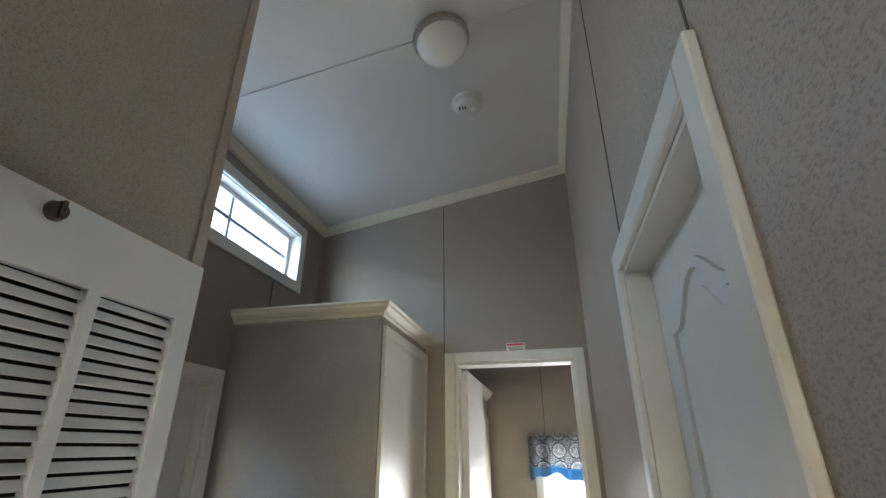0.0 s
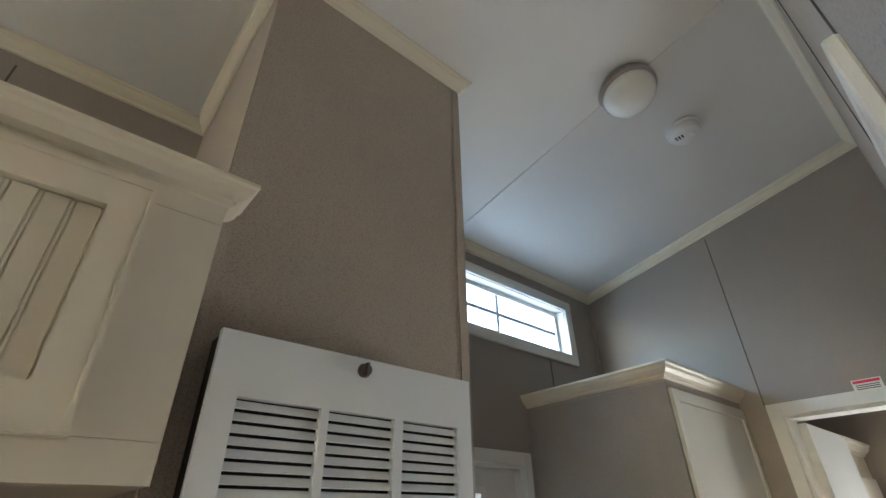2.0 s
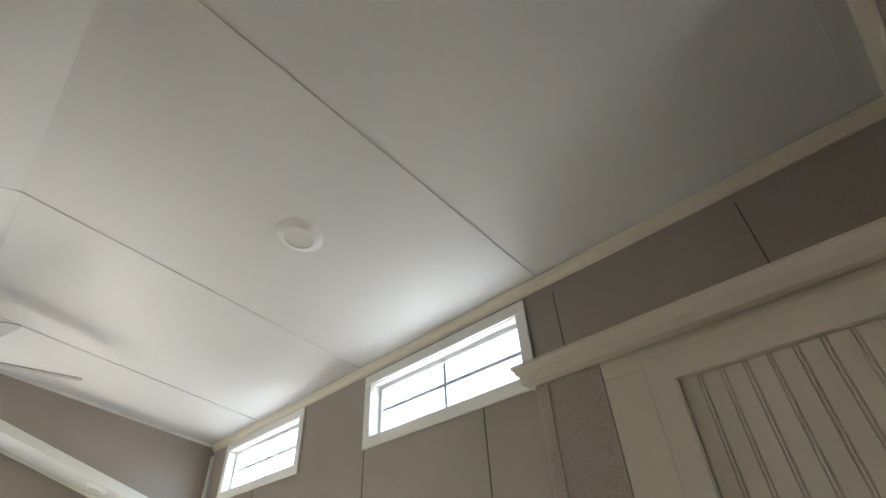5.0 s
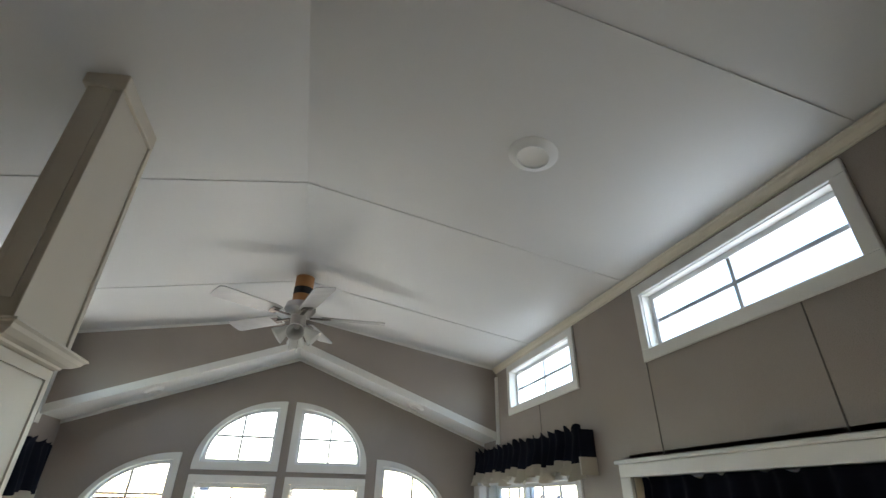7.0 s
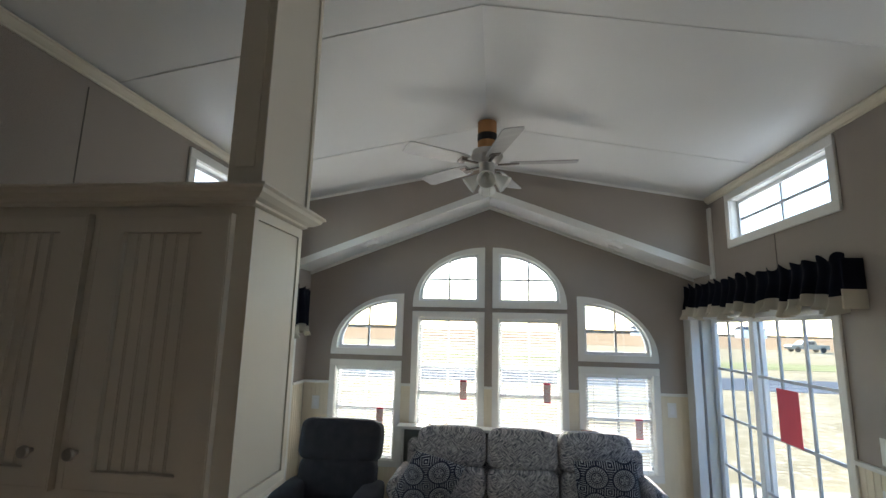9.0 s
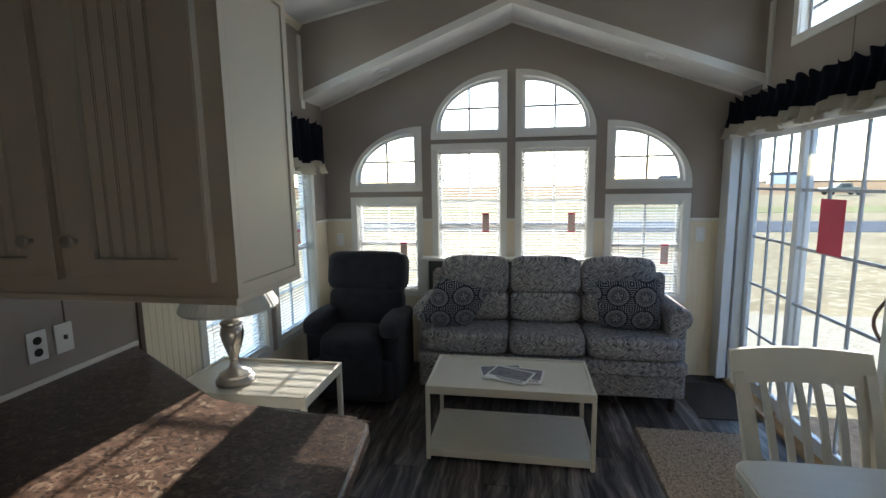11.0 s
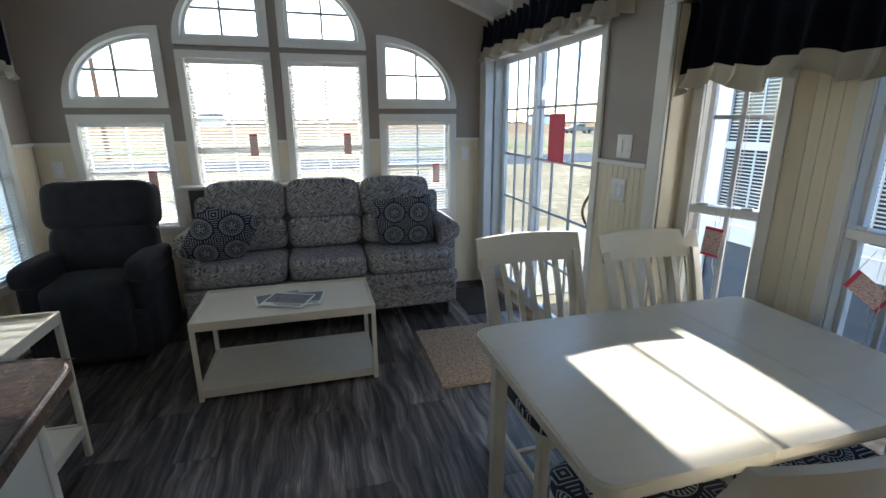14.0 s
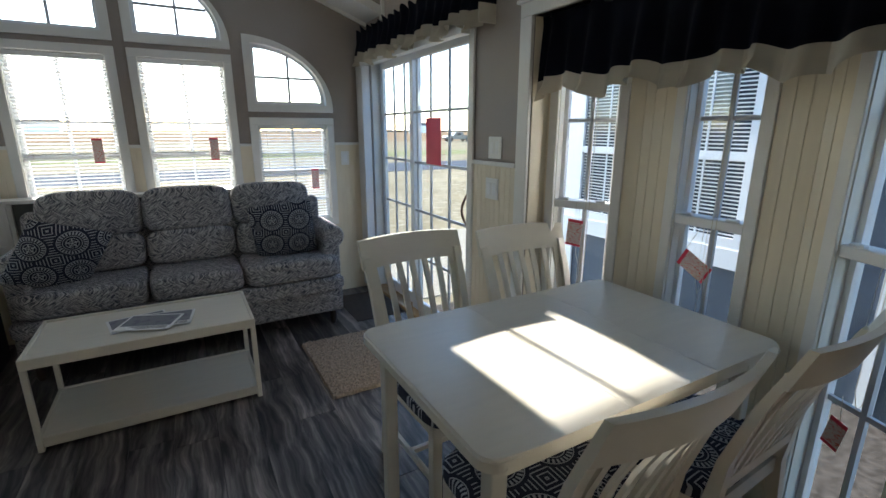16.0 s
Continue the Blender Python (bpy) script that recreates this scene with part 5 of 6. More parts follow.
ESPRESSO = mat("espresso_wood", (0.03, 0.018, 0.012), 0.4, vary=0.2)
ct = thing("coffee_table", (0.42, -3.48, 0), "cream painted coffee table with a low shelf on the plank floor", "coffee table")
table_frame(ct, -0.06, 0.905, -3.735, -3.225, 0.455, 0.066)
et = thing("end_table", (1.64, -2.70, 0), "cream painted square end table with a raised rim beside the window", "end table")
table_frame(et, 1.285, 1.965, -2.93, -2.50, 0.695, 0.16)
for k, (x, y, a, w, h) in enumerate(((0.47, -3.50, 12, 0.27, 0.20), (0.36, -3.46, -8, 0.28, 0.21), (0.42, -3.44, -22, 0.26, 0.20))):
    root = thing("magazine", (x, y, 0.451 + k * 0.004), "loose printed sheet on the coffee table", "magazine", "papers on the coffee table")
    rot = Matrix.Translation((x, y, 0.452 + k * 0.004)) @ Matrix.Rotation(radians(a), 4, "Z")
    part("sheet", bx(-w / 2, w / 2, -h / 2, h / 2, 0, 0.003, m=rot), PLASTIC, root)
    part("photo", bx(-w / 2 + 0.012, w / 2 - 0.012, -h / 2 + 0.012, h / 2 - 0.05, 0.003, 0.0036, m=rot), PAPER, root)
    for j in range(3):
        part("text_bar", bx(-w / 2 + 0.02, w / 2 - 0.06 - 0.02 * j, h / 2 - 0.042 + j * 0.012, h / 2 - 0.037 + j * 0.012, 0.003, 0.0036, m=rot), SEAM, root)

# lamp
LX, LY, LZ = 1.715, -2.655, 0.692
lamp = thing("table_lamp", (LX, LY, LZ), "brushed nickel urn table lamp with white pleated shade", "table lamp")
prof = [(0.002, 0), (0.088, 0), (0.090, 0.012), (0.080, 0.028), (0.074, 0.032), (0.072, 0.045), (0.052, 0.058), (0.030, 0.070), (0.020, 0.090), (0.018, 0.105), (0.024, 0.112), (0.022, 0.122), (0.030, 0.150), (0.046, 0.200), (0.054, 0.240), (0.050, 0.268), (0.042, 0.280), (0.050, 0.288), (0.050, 0.298), (0.030, 0.308), (0.022, 0.325), (0.036, 0.345), (0.044, 0.358), (0.034, 0.372), (0.014, 0.380), (0.010, 0.42), (0.002, 0.42)]
part("base", lathe(prof, (LX, LY, LZ), 36), NICKEL, lamp, smooth=True)
bm = bmesh.new()
rows = []
for r, z in ((0.215, 0.365), (0.217, 0.375), (0.10, 0.600), (0.098, 0.605)):
    rows.append([bm.verts.new((LX + (r + 0.0025 * (i % 2)) * math.cos(2 * math.pi * i / 96), LY + (r + 0.0025 * (i % 2)) * math.sin(2 * math.pi * i / 96), LZ + z)) for i in range(96)])
for a, b in zip(rows, rows[1:]):
    for i in range(96):
        bm.faces.new((a[i], a[(i + 1) % 96], b[(i + 1) % 96], b[i]))
bmesh.ops.solidify(bm, geom=list(bm.faces), thickness=0.002)
part("shade", bm, SHADE, lamp, "white pleated shade")

# console behind the sofa
con = thing("sofa_console", (0.31, -4.63, 0), "narrow white console table behind the sofa", "console table")
part("top", bx(-0.585, 1.205, -4.70, -4.555, 0.972, 0.995, 0.003), WHITE, con)
part("shelf", bx(-0.57, 1.19, -4.69, -4.565, 0.55, 0.57, 0.003), WHITE, con)
for x in (-0.575, 0.30, 1.175):
    part("leg", bx(x - 0.014, x + 0.014, -4.585, -4.557, 0, 0.972, 0.003), WHITE, con)
    part("leg", bx(x - 0.014, x + 0.014, -4.70, -4.672, 0, 0.972, 0.003), WHITE, con)
part("back_panel", bx(-0.56, 1.16, -4.695, -4.690, 0.57, 0.96), mat("grey_green_panel", (0.12, 0.13, 0.12), 0.6), con, "dark grey back panel")
for x, w in ((0.86, 0.08), (-0.42, 0.10)):
    it = thing("small_basket", (x, -4.62, 0.995), "small flat dark woven tray on the console", "tray")
    part("body", bx(x - w, x + w, -4.66, -4.59, 0.996, 1.018, 0.008), WOODB, it)

# sofa
sofa = thing("sofa", (0.17, -4.2, 0), "blue grey patterned three-seat sofa against the gable wall", "sofa")
SX0, SX1 = -0.80, 1.14
AW = 0.16
part("base", bx(SX0 + 0.03, SX1 - 0.03, -4.50, -3.97, 0.11, 0.30, 0.03, 3), SOFAC, sofa, smooth=True)
part("base_band", cushion(((SX0 + SX1) / 2, -4.03, 0.335), (SX1 - SX0 - 0.05, 0.20, 0.11), power=8), SOFAC, sofa, smooth=True)
inner = (SX0 + AW - 0.01, SX1 - AW + 0.01)
cw = (inner[1] - inner[0]) / 3
for i in range(3):
    cx = inner[0] + cw * (i + 0.5)
    ex0 = cx - cw / 2 - (0.11 if i == 0 else 0)
    ex1 = cx + cw / 2 + (0.11 if i == 2 else 0)
    part("seat_cushion", cushion(((ex0 + ex1) / 2, -4.18, 0.465), (ex1 - ex0 - 0.006, 0.50, 0.165), power=6.5), SOFAC, sofa, smooth=True)
    part("back_cushion", cushion((cx, -4.365, 0.655), (cw - 0.012, 0.20, 0.24), power=5, m=Matrix.Rotation(radians(8), 4, "X")), SOFAC, sofa, smooth=True)
    part("head_cushion", cushion((cx, -4.415, 0.895), (cw - 0.004, 0.24, 0.31), power=4.5, m=Matrix.Rotation(radians(8), 4, "X")), SOFAC, sofa, smooth=True)
part("back", bx(SX0 + 0.06, SX1 - 0.06, -4.54, -4.40, 0.11, 0.93, 0.05, 4), SOFAC, sofa, smooth=True)
for x in (SX0 + AW / 2, SX1 - AW / 2):
    part("arm", bx(x - AW / 2 + 0.02, x + AW / 2 - 0.02, -4.50, -4.03, 0.11, 0.66, 0.03, 3), SOFAC, sofa, smooth=True)
    s = -1 if x < 0 else 1
    roll = lathe([(0.002, 0), (0.07, 0.0), (0.082, 0.012), (0.086, 0.03), (0.086, 0.42), (0.07, 0.46), (0.002, 0.46)], (x + s * 0.012, -4.03, 0.665), 24, Matrix.Rotation(radians(90), 4, "X"))
    part("arm_roll", roll, SOFAC, sofa, smooth=True)
for x in (SX0 + 0.10, SX1 - 0.10):
    for y in (-4.04, -4.46):
        part("foot", lathe([(0.018, 0), (0.026, 0.03), (0.024, 0.11)], (x, y, 0), 14), ESPRESSO, sofa, "dark turned foot")
for x, y, z, a, b, c in ((0.86, -4.10, 0.71, 24, -22, 22), (-0.41, -4.15, 0.73, 18, 6, -8)):
    pl = thing("throw_pillow", (x, y, z), "square navy pillow with white medallion print on the sofa", "pillow", "pillows on the sofa")
    rot = Matrix.Rotation(radians(c), 4, "Z") @ Matrix.Rotation(radians(-a), 4, "X") @ Matrix.Rotation(radians(b), 4, "Y")
    bm = bmesh.new()
    bmesh.ops.create_grid(bm, x_segments=16, y_segments=16, size=0.21)
    lo = []
    for v in bm.verts:
        k = (1 - (v.co.x / 0.21) ** 4) * (1 - (v.co.y / 0.21) ** 4)
        v.co.z = 0.075 * max(0, k) ** 0.5
        lo.append((v, k))
    geo = bmesh.ops.duplicate(bm, geom=list(bm.verts) + list(bm.edges) + list(bm.faces))
    for g in geo["geom"]:
        if isinstance(g, bmesh.types.BMVert):
            g.co.z = -g.co.z
    bmesh.ops.remove_doubles(bm, verts=list(bm.verts), dist=0.0005)
    bmesh.ops.transform(bm, verts=bm.verts, matrix=Matrix.Translation((x, y, z)) @ rot @ Matrix.Rotation(radians(90), 4, "X"))
    part("cover", bm, PILLC, pl, smooth=True)

# recliner
rec = thing("recliner", (1.49, -3.95, 0), "dark slate upholstered recliner with padded arms", "recliner")
RX0, RX1 = 1.205, 1.935
part("base", bx(RX0 + 0.06, RX1 - 0.06, -4.35, -3.76, 0.06, 0.36, 0.03, 3), SLATE, rec, smooth=True)
part("floor_base", bx(RX0 + 0.14, RX1 - 0.14, -4.30, -3.84, 0.0, 0.07, 0.006), DARK, rec, "black steel base under the recliner")
part("footrest", cushion((1.570, -3.77, 0.27), (0.47, 0.12, 0.34), power=6), SLATE, rec, smooth=True)
part("seat", cushion((1.570, -3.97, 0.455), (0.48, 0.52, 0.20), power=5), SLATE, rec, smooth=True)
tb = Matrix.Rotation(radians(12), 4, "X")
part("backrest", bx(1.31, 1.83, -4.46, -4.30, 0.35, 0.93, 0.06, 4), SLATE, rec, smooth=True)
part("lumbar_pad", cushion((1.570, -4.20, 0.67), (0.60, 0.22, 0.32), power=5, m=tb), SLATE, rec, smooth=True)
part("headrest_pad", cushion((1.570, -4.26, 0.935), (0.64, 0.24, 0.32), power=5.5, m=tb), SLATE, rec, smooth=True)
for x in (RX0 + 0.075, RX1 - 0.075):
    part("arm", bx(x - 0.065, x + 0.065, -4.30, -3.80, 0.06, 0.56, 0.04, 3), SLATE, rec, smooth=True)
    part("arm_pad", cushion((x, -4.02, 0.60), (0.165, 0.56, 0.15), power=3.5), SLATE, rec, smooth=True)

# rug and mat
bm = bmesh.new()
bmesh.ops.create_grid(bm, x_segments=110, y_segments=110, size=0.5)
for v in bm.verts:
    e = max(abs(v.co.x), abs(v.co.y))
    wob = 0.008 * noise.noise(v.co * 14)
    h = 0.008 + 0.014 * (0.5 + 0.5 * noise.noise(v.co * 60)) + 0.007 * random.random()
    v.co = Vector((-0.72 + (v.co.x + wob) * 0.66, -3.375 + (v.co.y + wob) * 0.75, 0.0 if e > 0.497 else h))
rug = thing("shag_rug", (-0.72, -3.375, 0), "small beige shag rug on the plank floor", "rug")
part("shag_surface", bm, RUG, rug)
dm = thing("door_mat", (-1.0, -4.2, 0), "thin dark brown mat at the sliding door", "mat")
part("mat", bx(-1.25, -0.86, -4.55, -3.95, 0.0, 0.007, 0.003), CARPET, dm)


# ---------------------------------------------------------------- dining set
TX0, TX1, TY0, TY1, TZ = -1.47, -0.285, -2.195, -1.415, 0.755
dt = thing("dining_table", ((TX0 + TX1) / 2, (TY0 + TY1) / 2, 0), "cream painted dining table with rounded corners and leaf joints", "dining table")


def rounded(x0, x1, y0, y1, rs, n=8):
    pts = []
    for (cx, cy, a0, r) in ((x1, y1, 0, rs[0]), (x0, y1, 90, rs[1]), (x0, y0, 180, rs[2]), (x1, y0, 270, rs[3])):
        ox, oy = cx + (-r if a0 in (0, 270) else r), cy + (-r if a0 in (0, 90) else r)
        for i in range(n + 1):
            a = radians(a0 + 90 * i / n)
            pts.append((ox + r * math.cos(a), oy + r * math.sin(a)))
    return pts


cuts = [TX0, -1.095, -0.725, TX1]
for i in range(3):
    a, b = cuts[i] + (0.0008 if i else 0), cuts[i + 1] - (0.0008 if i < 2 else 0)
    rs = [0.055 if i == 2 else 0.001, 0.055 if i == 0 else 0.001, 0.055 if i == 0 else 0.001, 0.055 if i == 2 else 0.001]
    t = slab(rounded(a, b, TY0, TY1, rs), [], lambda u, v, w: Vector((u, v, w)), TZ - 0.026, TZ)
    t.normal_update()
    ee = [e for e in t.edges if len(e.link_faces) == 2 and abs(e.link_faces[0].normal.z - e.link_faces[1].normal.z) > 0.5 and all(v.co.x > a + 0.002 or i == 0 for v in e.verts) and all(v.co.x < b - 0.002 or i == 2 for v in e.verts)]
    bmesh.ops.bevel(t, geom=ee, offset=0.007, segments=3, affect="EDGES")
    part("tabletop" if i != 1 else "leaf", t, FURN, dt)
part("apron", bx(TX0 + 0.07, TX1 - 0.07, TY0 + 0.055, TY0 + 0.075, 0.655, 0.729), FURN, dt)
part("apron", bx(TX0 + 0.07, TX1 - 0.07, TY1 - 0.075, TY1 - 0.055, 0.655, 0.729), FURN, dt)
part("apron", bx(TX0 + 0.055, TX0 + 0.075, TY0 + 0.075, TY1 - 0.075, 0.655, 0.729), FURN, dt)
part("apron", bx(TX1 - 0.075, TX1 - 0.055, TY0 + 0.075, TY1 - 0.075, 0.655, 0.729), FURN, dt)
for x in (TX0 + 0.075, TX1 - 0.075):
    for y in (TY0 + 0.075, TY1 - 0.075):
        part("leg", bx(x - 0.023, x + 0.023, y - 0.023, y + 0.023, 0, 0.729, 0.005), FURN, dt)


def dining_chair():
    """Local: the seat's middle at the origin, the back at -y."""
    root = thing("dining_chair", (0, 0, 0), "cream slat-back dining chair with a navy medallion seat", "dining chair", "chairs round the table")
    hw, d0, d1, sh = 0.225, -0.22, 0.22, 0.425
    seat = cushion((0, 0.015, sh + 0.030), (0.48, 0.46, 0.06), power=7, n=12)
    part("seat_pad", seat, SEATC, root, "navy printed seat pad", smooth=True)
    part("seat_rail", bx(-hw + 0.02, hw - 0.02, d1 - 0.045, d1 - 0.022, sh - 0.055, sh), FURN, root)
    part("seat_rail", bx(-hw + 0.02, hw - 0.02, d0 + 0.0, d0 + 0.022, sh - 0.055, sh), FURN, root)
    for s in (-1, 1):
        part("seat_rail", bx(s * (hw - 0.035), s * (hw - 0.013), d0 + 0.02, d1 - 0.045, sh - 0.055, sh), FURN, root)
        part("front_leg", bx(s * hw - s * 0.038, s * hw, d1 - 0.05, d1 - 0.012, 0, sh, 0.004), FURN, root)
        part("stretcher", bx(s * (hw - 0.028), s * (hw - 0.012), d0 + 0.02, d1 - 0.05, 0.16, 0.185), FURN, root)
        # rear leg and back post in one swept piece
        bm = bmesh.new()
        rows = []
        for z, y, w, dd in ((0, -0.265, 0.032, 0.030), (0.20, -0.232, 0.036, 0.036), (0.42, -0.215, 0.038, 0.042), (0.60, -0.240, 0.036, 0.032), (0.80, -0.300, 0.034, 0.026), (0.93, -0.352, 0.032, 0.022)):
            xo = s * (hw - 0.006 + 0.022 * max(0, (z - 0.42) / 0.5))
            rows.append([bm.verts.new((xo + a * w / 2 - s * 0.016, y + b * dd / 2, z)) for a, b in ((-1, -1), (1, -1), (1, 1), (-1, 1))])
        for p, q in zip(rows, rows[1:]):
            for i in range(4):
                bm.faces.new((p[i], p[(i + 1) % 4], q[(i + 1) % 4], q[i]))
        bm.faces.new(rows[0])
        bm.faces.new(rows[-1])
        part("rear_leg", bm, FURN, root)
    part("stretcher", bx(-hw + 0.02, hw - 0.02, -0.02, -0.002, 0.165, 0.185), FURN, root)

    def bow(x, k=0.045):
        return -k * (1 - (x / 0.26) ** 2)

    bm = bmesh.new()
    rows = []
    for i in range(21):
        x = -0.248 + 0.496 * i / 20
        col = []
        for dy, z, dz in ((0.011, 0.885, 0), (0.009, 0.915, 0), (0.0, 1.004, 0.006), (-0.020, 1.004, 0.006), (-0.013, 0.885, 0)):
            back = -0.335 - (z - 0.885) * 0.30
            col.append(bm.verts.new((x, back + bow(x) + dy, z + dz * (1 - (x / 0.262) ** 2))))
        rows.append(col)
    for p, q in zip(rows, rows[1:]):
        for j in range(5):
            bm.faces.new((p[j], p[(j + 1) % 5], q[(j + 1) % 5], q[j]))
    bm.faces.new(rows[0])
    bm.faces.new(rows[-1])
    part("crest_rail", bm, FURN, root, smooth=True)
    part("lower_rail", bx(-hw + 0.02, hw - 0.02, -0.245, -0.225, 0.50, 0.535), FURN, root)
    for i in range(7):
        x = -0.174 + 0.058 * i
        bm = bmesh.new()
        rows = []
        for z, y in ((0.53, -0.236), (0.66, -0.262), (0.78, -0.292), (0.89, -0.332)):
            t = (z - 0.53) / 0.36
            xx = x * (1 + 0.12 * t)
            rows.append([bm.verts.new((xx + a * 0.013, y + bow(xx, 0.045 * t) + b * 0.006, z)) for a, b in ((-1, -1), (1, -1), (1, 1), (-1, 1))])
        for p, q in zip(rows, rows[1:]):
            for j in range(4):
                bm.faces.new((p[j], p[(j + 1) % 4], q[(j + 1) % 4], q[j]))
        bm.faces.new(rows[0])
        bm.faces.new(rows[-1])
        part("back_slat", bm, FURN, root)
    for ob in root.children:
        for v in ob.data.vertices:
            v.co.z *= 0.965
    return root


chair = dining_chair()
copy_thing(chair, pose(-1.205, -2.12, 0, 0, 0, -3))
copy_thing(chair, pose(-0.615, -1.58, 0, 0, 0, 180))
copy_thing(chair, pose(-1.175, -1.55, 0, 0, 0, 183))
chair.matrix_basis = pose(-0.690, -2.215, 0, 0, 0, 2)


# ---------------------------------------------------------------- outdoors
GZ = -0.75
ground = part("ground", bx(-900, 900, -900, 900, GZ - 1, GZ), GRASS, kind="structure", label="dry pale lawn and fields to the horizon")
# strip darkened by colour where the ground lies in house shade
part("side_ground", bx(-4.3, -1.45, -5.6, 8, GZ, GZ + 0.02), SHADED_GRAVEL, kind="structure", label="gravel between the houses, coloured dark for the house's shade")
part("gravel_strip", bx(-30, 30, -9.5, YE - 1.2, GZ, GZ + 0.01), GRAVEL, kind="structure", label="pale gravel beside the house")
part("road", bx(-500, 500, -30, -24, GZ, GZ + 0.02), ROAD, kind="structure", label="grey asphalt road")
part("green_verge", bx(-500, 500, -46, -38, GZ, GZ + 0.02), GREEN, kind="structure", label="green field strip")
part("stubble_field", bx(-800, 800, -420, -86, GZ, GZ + 0.03), FIELD, kind="structure", label="brown stubble field")
rnd = random.Random(4)
bm = bmesh.new()
for i in range(420):
    x = -700 + i * 3.4 + rnd.uniform(-2, 2)
    h = rnd.uniform(0.9, 2.2) * (0.7 + 0.3 * math.sin(i * 0.05))
    box(bm, x - rnd.uniform(2, 5), x + rnd.uniform(2.2, 5), -432, -428, GZ, GZ + max(1, h))
part("far_tree_line", bm, TREES, kind="stuff", label="bare far tree line at the horizon", category="trees")
for x, y, w, h in ((-150, -300, 14, 5), (-95, -310, 20, 4), (60, -320, 16, 5), (-210, -260, 22, 6)):
    fb = thing("far_building", (x, y, GZ), "pale far farm building beyond the fields", "building", "far buildings")
    part("wall", bx(x - w / 2, x + w / 2, y - 4, y + 4, GZ, GZ + h), VINYL, fb)
    bm = slab([(y - 4.4, GZ + h), (y + 4.4, GZ + h), (y, GZ + h + 2)], [], lambda u, v, q: Vector((q, u, v)), x - w / 2, x + w / 2)
    part("roof", bm, ROOFM, fb)
for x in (-40, 12, 64):
    up = thing("utility_pole", (x, -33, GZ), "tall wooden utility pole along the road", "utility pole", "poles along the road")
    part("pole", lathe([(0.15, 0), (0.10, 9)], (x, -33, GZ), 10), WOODB, up)
    part("cross_arm", bx(x - 1.1, x + 1.1, -33.06, -32.94, GZ + 8.2, GZ + 8.35), WOODB, up)

# pickup on the road
tr = thing("pickup_truck", (-47.0, -79.0, GZ), "grey pickup truck parked on the road", "pickup truck")
bm = slab([(-2.7, 0.45), (2.7, 0.45), (2.75, 0.85), (2.6, 1.05), (1.35, 1.12), (0.75, 1.72), (-0.75, 1.75), (-0.95, 1.15), (-2.7, 1.12)], [], lambda u, v, q: Vector((-47.0 + u, -79.0 + q, GZ + v)), -0.9, 0.9)
part("body", bm, TRUCK, tr)
part("side_window", bx(-47.6, -46.45, -78.11, -78.09, GZ + 1.2, GZ + 1.6), PANE, tr)
for dx in (-1.75, 1.8):
    for dy in (-0.85, 0.85):
        part("wheel", lathe([(0.02, -0.12), (0.38, -0.12), (0.40, 0), (0.38, 0.12), (0.02, 0.12)], (-47.0 + dx, -79.0 + dy, GZ + 0.40), 18, Matrix.Rotation(radians(90), 4, "X")), TYRE, tr)

# neighbouring park home
NX = -4.25
nb = thing("neighbour_house", (NX - 2, -1.5, GZ), "blue grey lap-sided neighbouring park home with white trim", "house")
part("wall_core", bx(NX - 3.5, NX - 0.02, -6.3, 4.0, GZ, 2.5), SIDING, nb)
bm = slab([(-6.6, 2.5), (4.3, 2.5), (4.3, 2.55), (-6.6, 2.55)], [], lambda u, v, w: Vector((w, u, v)), NX - 3.8, NX + 0.3)
part("eave", bm, VINYL, nb)
bm = slab([(NX - 3.8, 2.55), (NX + 0.3, 2.55), (NX - 1.75, 3.5)], [], lambda u, v, w: Vector((u, w, v)), -6.6, 4.3)
part("roof", bm, ROOFM, nb)
lapm = frame_of((NX, 0, 0), (0, 1, 0), (1, 0, 0))
shared = None
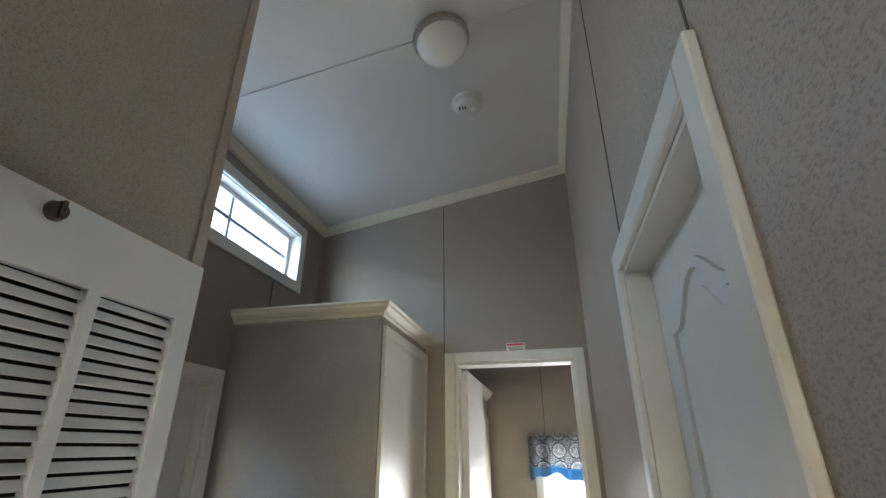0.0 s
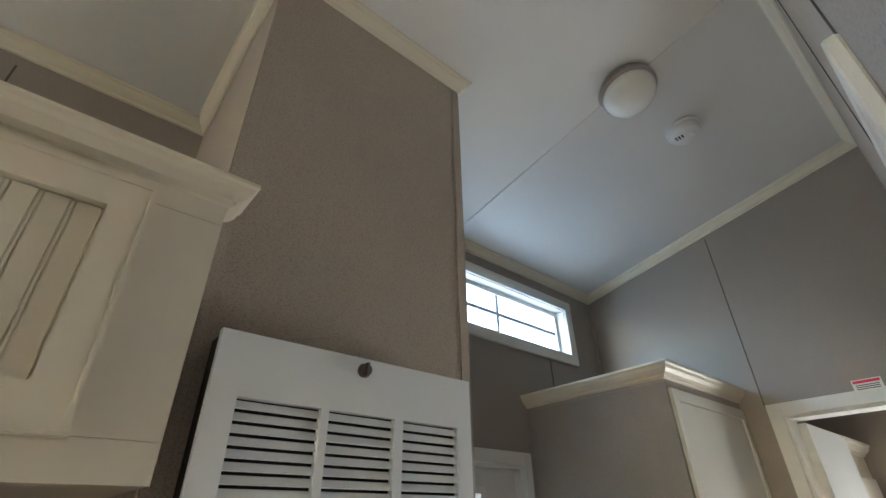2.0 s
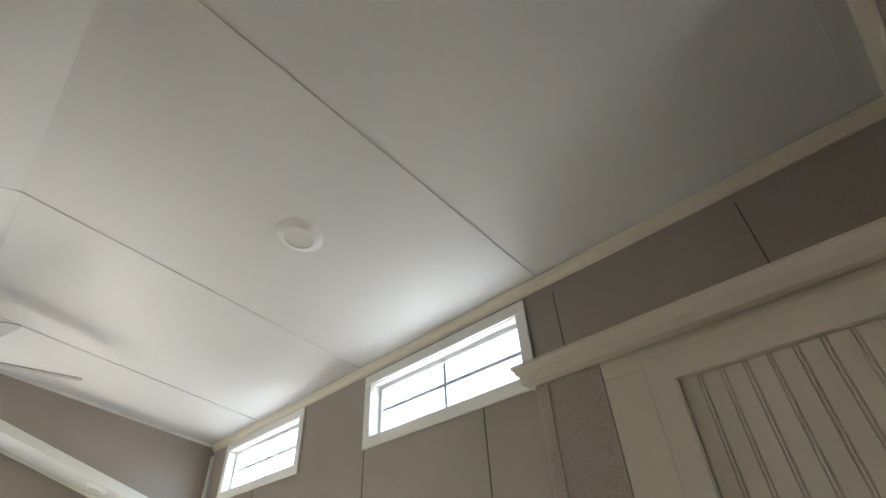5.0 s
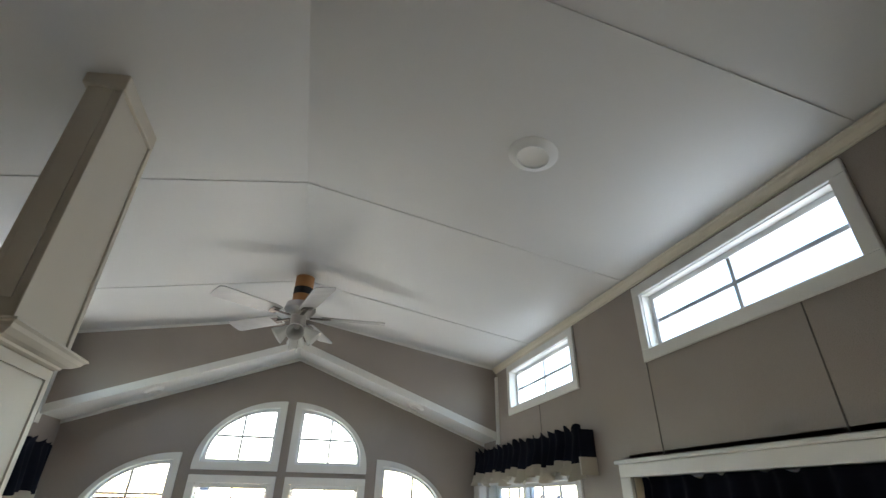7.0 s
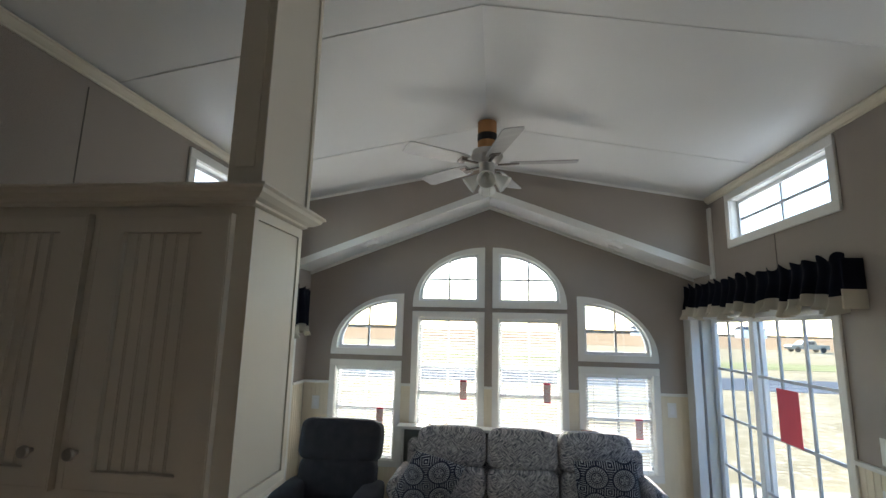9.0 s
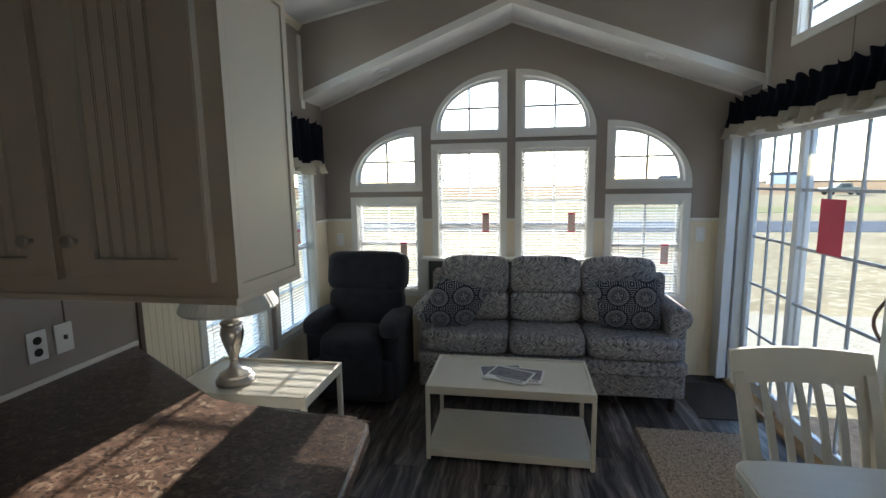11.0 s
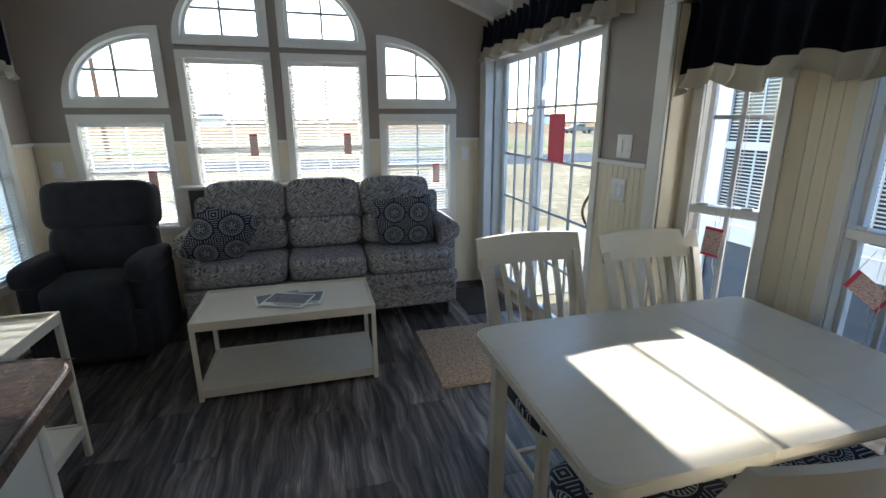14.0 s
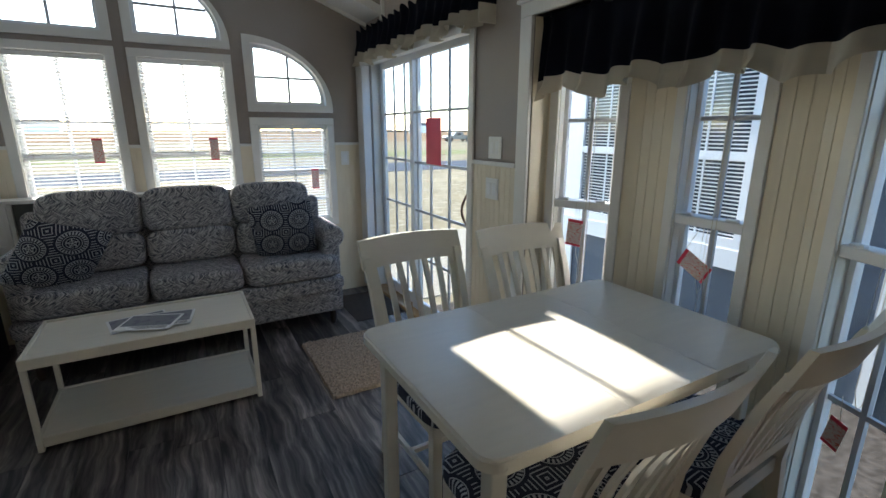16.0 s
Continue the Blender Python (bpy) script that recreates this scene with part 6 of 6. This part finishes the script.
for i in range(31):
    z = GZ + 0.02 + i * 0.105
    if shared is None:
        bm = bmesh.new()
        p = [bm.verts.new(v) for v in ((NX + 0.018, -6.3, z), (NX + 0.018, 4.0, z), (NX + 0.002, 4.0, z + 0.104), (NX + 0.002, -6.3, z + 0.104), (NX - 0.02, -6.3, z), (NX - 0.02, 4.0, z), (NX - 0.02, 4.0, z + 0.104), (NX - 0.02, -6.3, z + 0.104))]
        for f in ((0, 1, 2, 3), (4, 5, 6, 7), (0, 1, 5, 4), (3, 2, 6, 7), (0, 3, 7, 4), (1, 2, 6, 5)):
            bm.faces.new([p[k] for k in f])
        shared = part("siding_board", bm, SIDING, nb)
        z0 = z
    else:
        s = new("siding_board", shared.data)
        s.parent, s.location = nb, (0, 0, z - z0)
for a, b in ((-6.32, -6.20), (-5.32, -5.10), (-2.98, -2.70), (-1.98, -1.86)):
    part("corner_board", bx(a, b, 0.02, 0.05, GZ, 2.5, m=lapm), VINYL, nb)
for a, b in ((-5.10, -4.20), (-3.95, -2.98)):
    wn_ = new("window")
    wn_.parent = nb
    wn_.location = -Vector(nb.location)
    part("window_frame", slab(rect(a, b, 0.35, 2.15), [rect(a + 0.09, b - 0.09, 0.45, 2.05)], on(lapm), 0.02, 0.06), VINYL, wn_)
    part("window_rail", bx(a + 0.09, b - 0.09, 0.02, 0.055, 1.16, 1.24, m=lapm), VINYL, wn_)
    part("window_pane", bx(a + 0.09, b - 0.09, 0.018, 0.024, 0.45, 2.05, m=lapm), PANE, wn_)
    part("muntin", bx((a + b) / 2 - 0.01, (a + b) / 2 + 0.01, 0.024, 0.034, 0.45, 2.05, m=lapm), VINYL, wn_)
    bm = bmesh.new()
    for k in range(44):
        v = 0.47 + k * 0.036
        box(bm, a + 0.10, b - 0.10, 0.024, 0.030, v, v + 0.012, m=lapm)
    part("window_blind", bm, PLASTIC, wn_, "white slat blind", kind="stuff")
part("sill_board", bx(-5.32, -2.70, 0.02, 0.07, 0.16, 0.35, m=lapm), VINYL, nb)
part("sill_board", bx(-4.20, -3.95, 0.02, 0.045, 0.35, 2.15, m=lapm), VINYL, nb)

# ---------------------------------------------------------------- floor planks
PW, PL = 0.185, 1.22
rnd = random.Random(9)
fl = thing("plank_floor", (0, 0, 0), "dark grey weathered wood-look vinyl planks", "floor", kind="structure")
lib = {}
nx = int((XE - XW) / PW) + 1
for i in range(nx):
    xa = XW + i * PW
    xb = min(XE, xa + PW)
    y = YE - rnd.uniform(0, PL)
    while y < -0.98:
        a, b = max(YE, y), min(-0.98, y + PL)
        if b - a > 0.03 and xb - xa > 0.01:
            part("plank", bx(xa + 0.0012, xb - 0.0012, a + 0.0014, b - 0.0014, -0.006, 0.0), PLANK, fl)
        y += PL
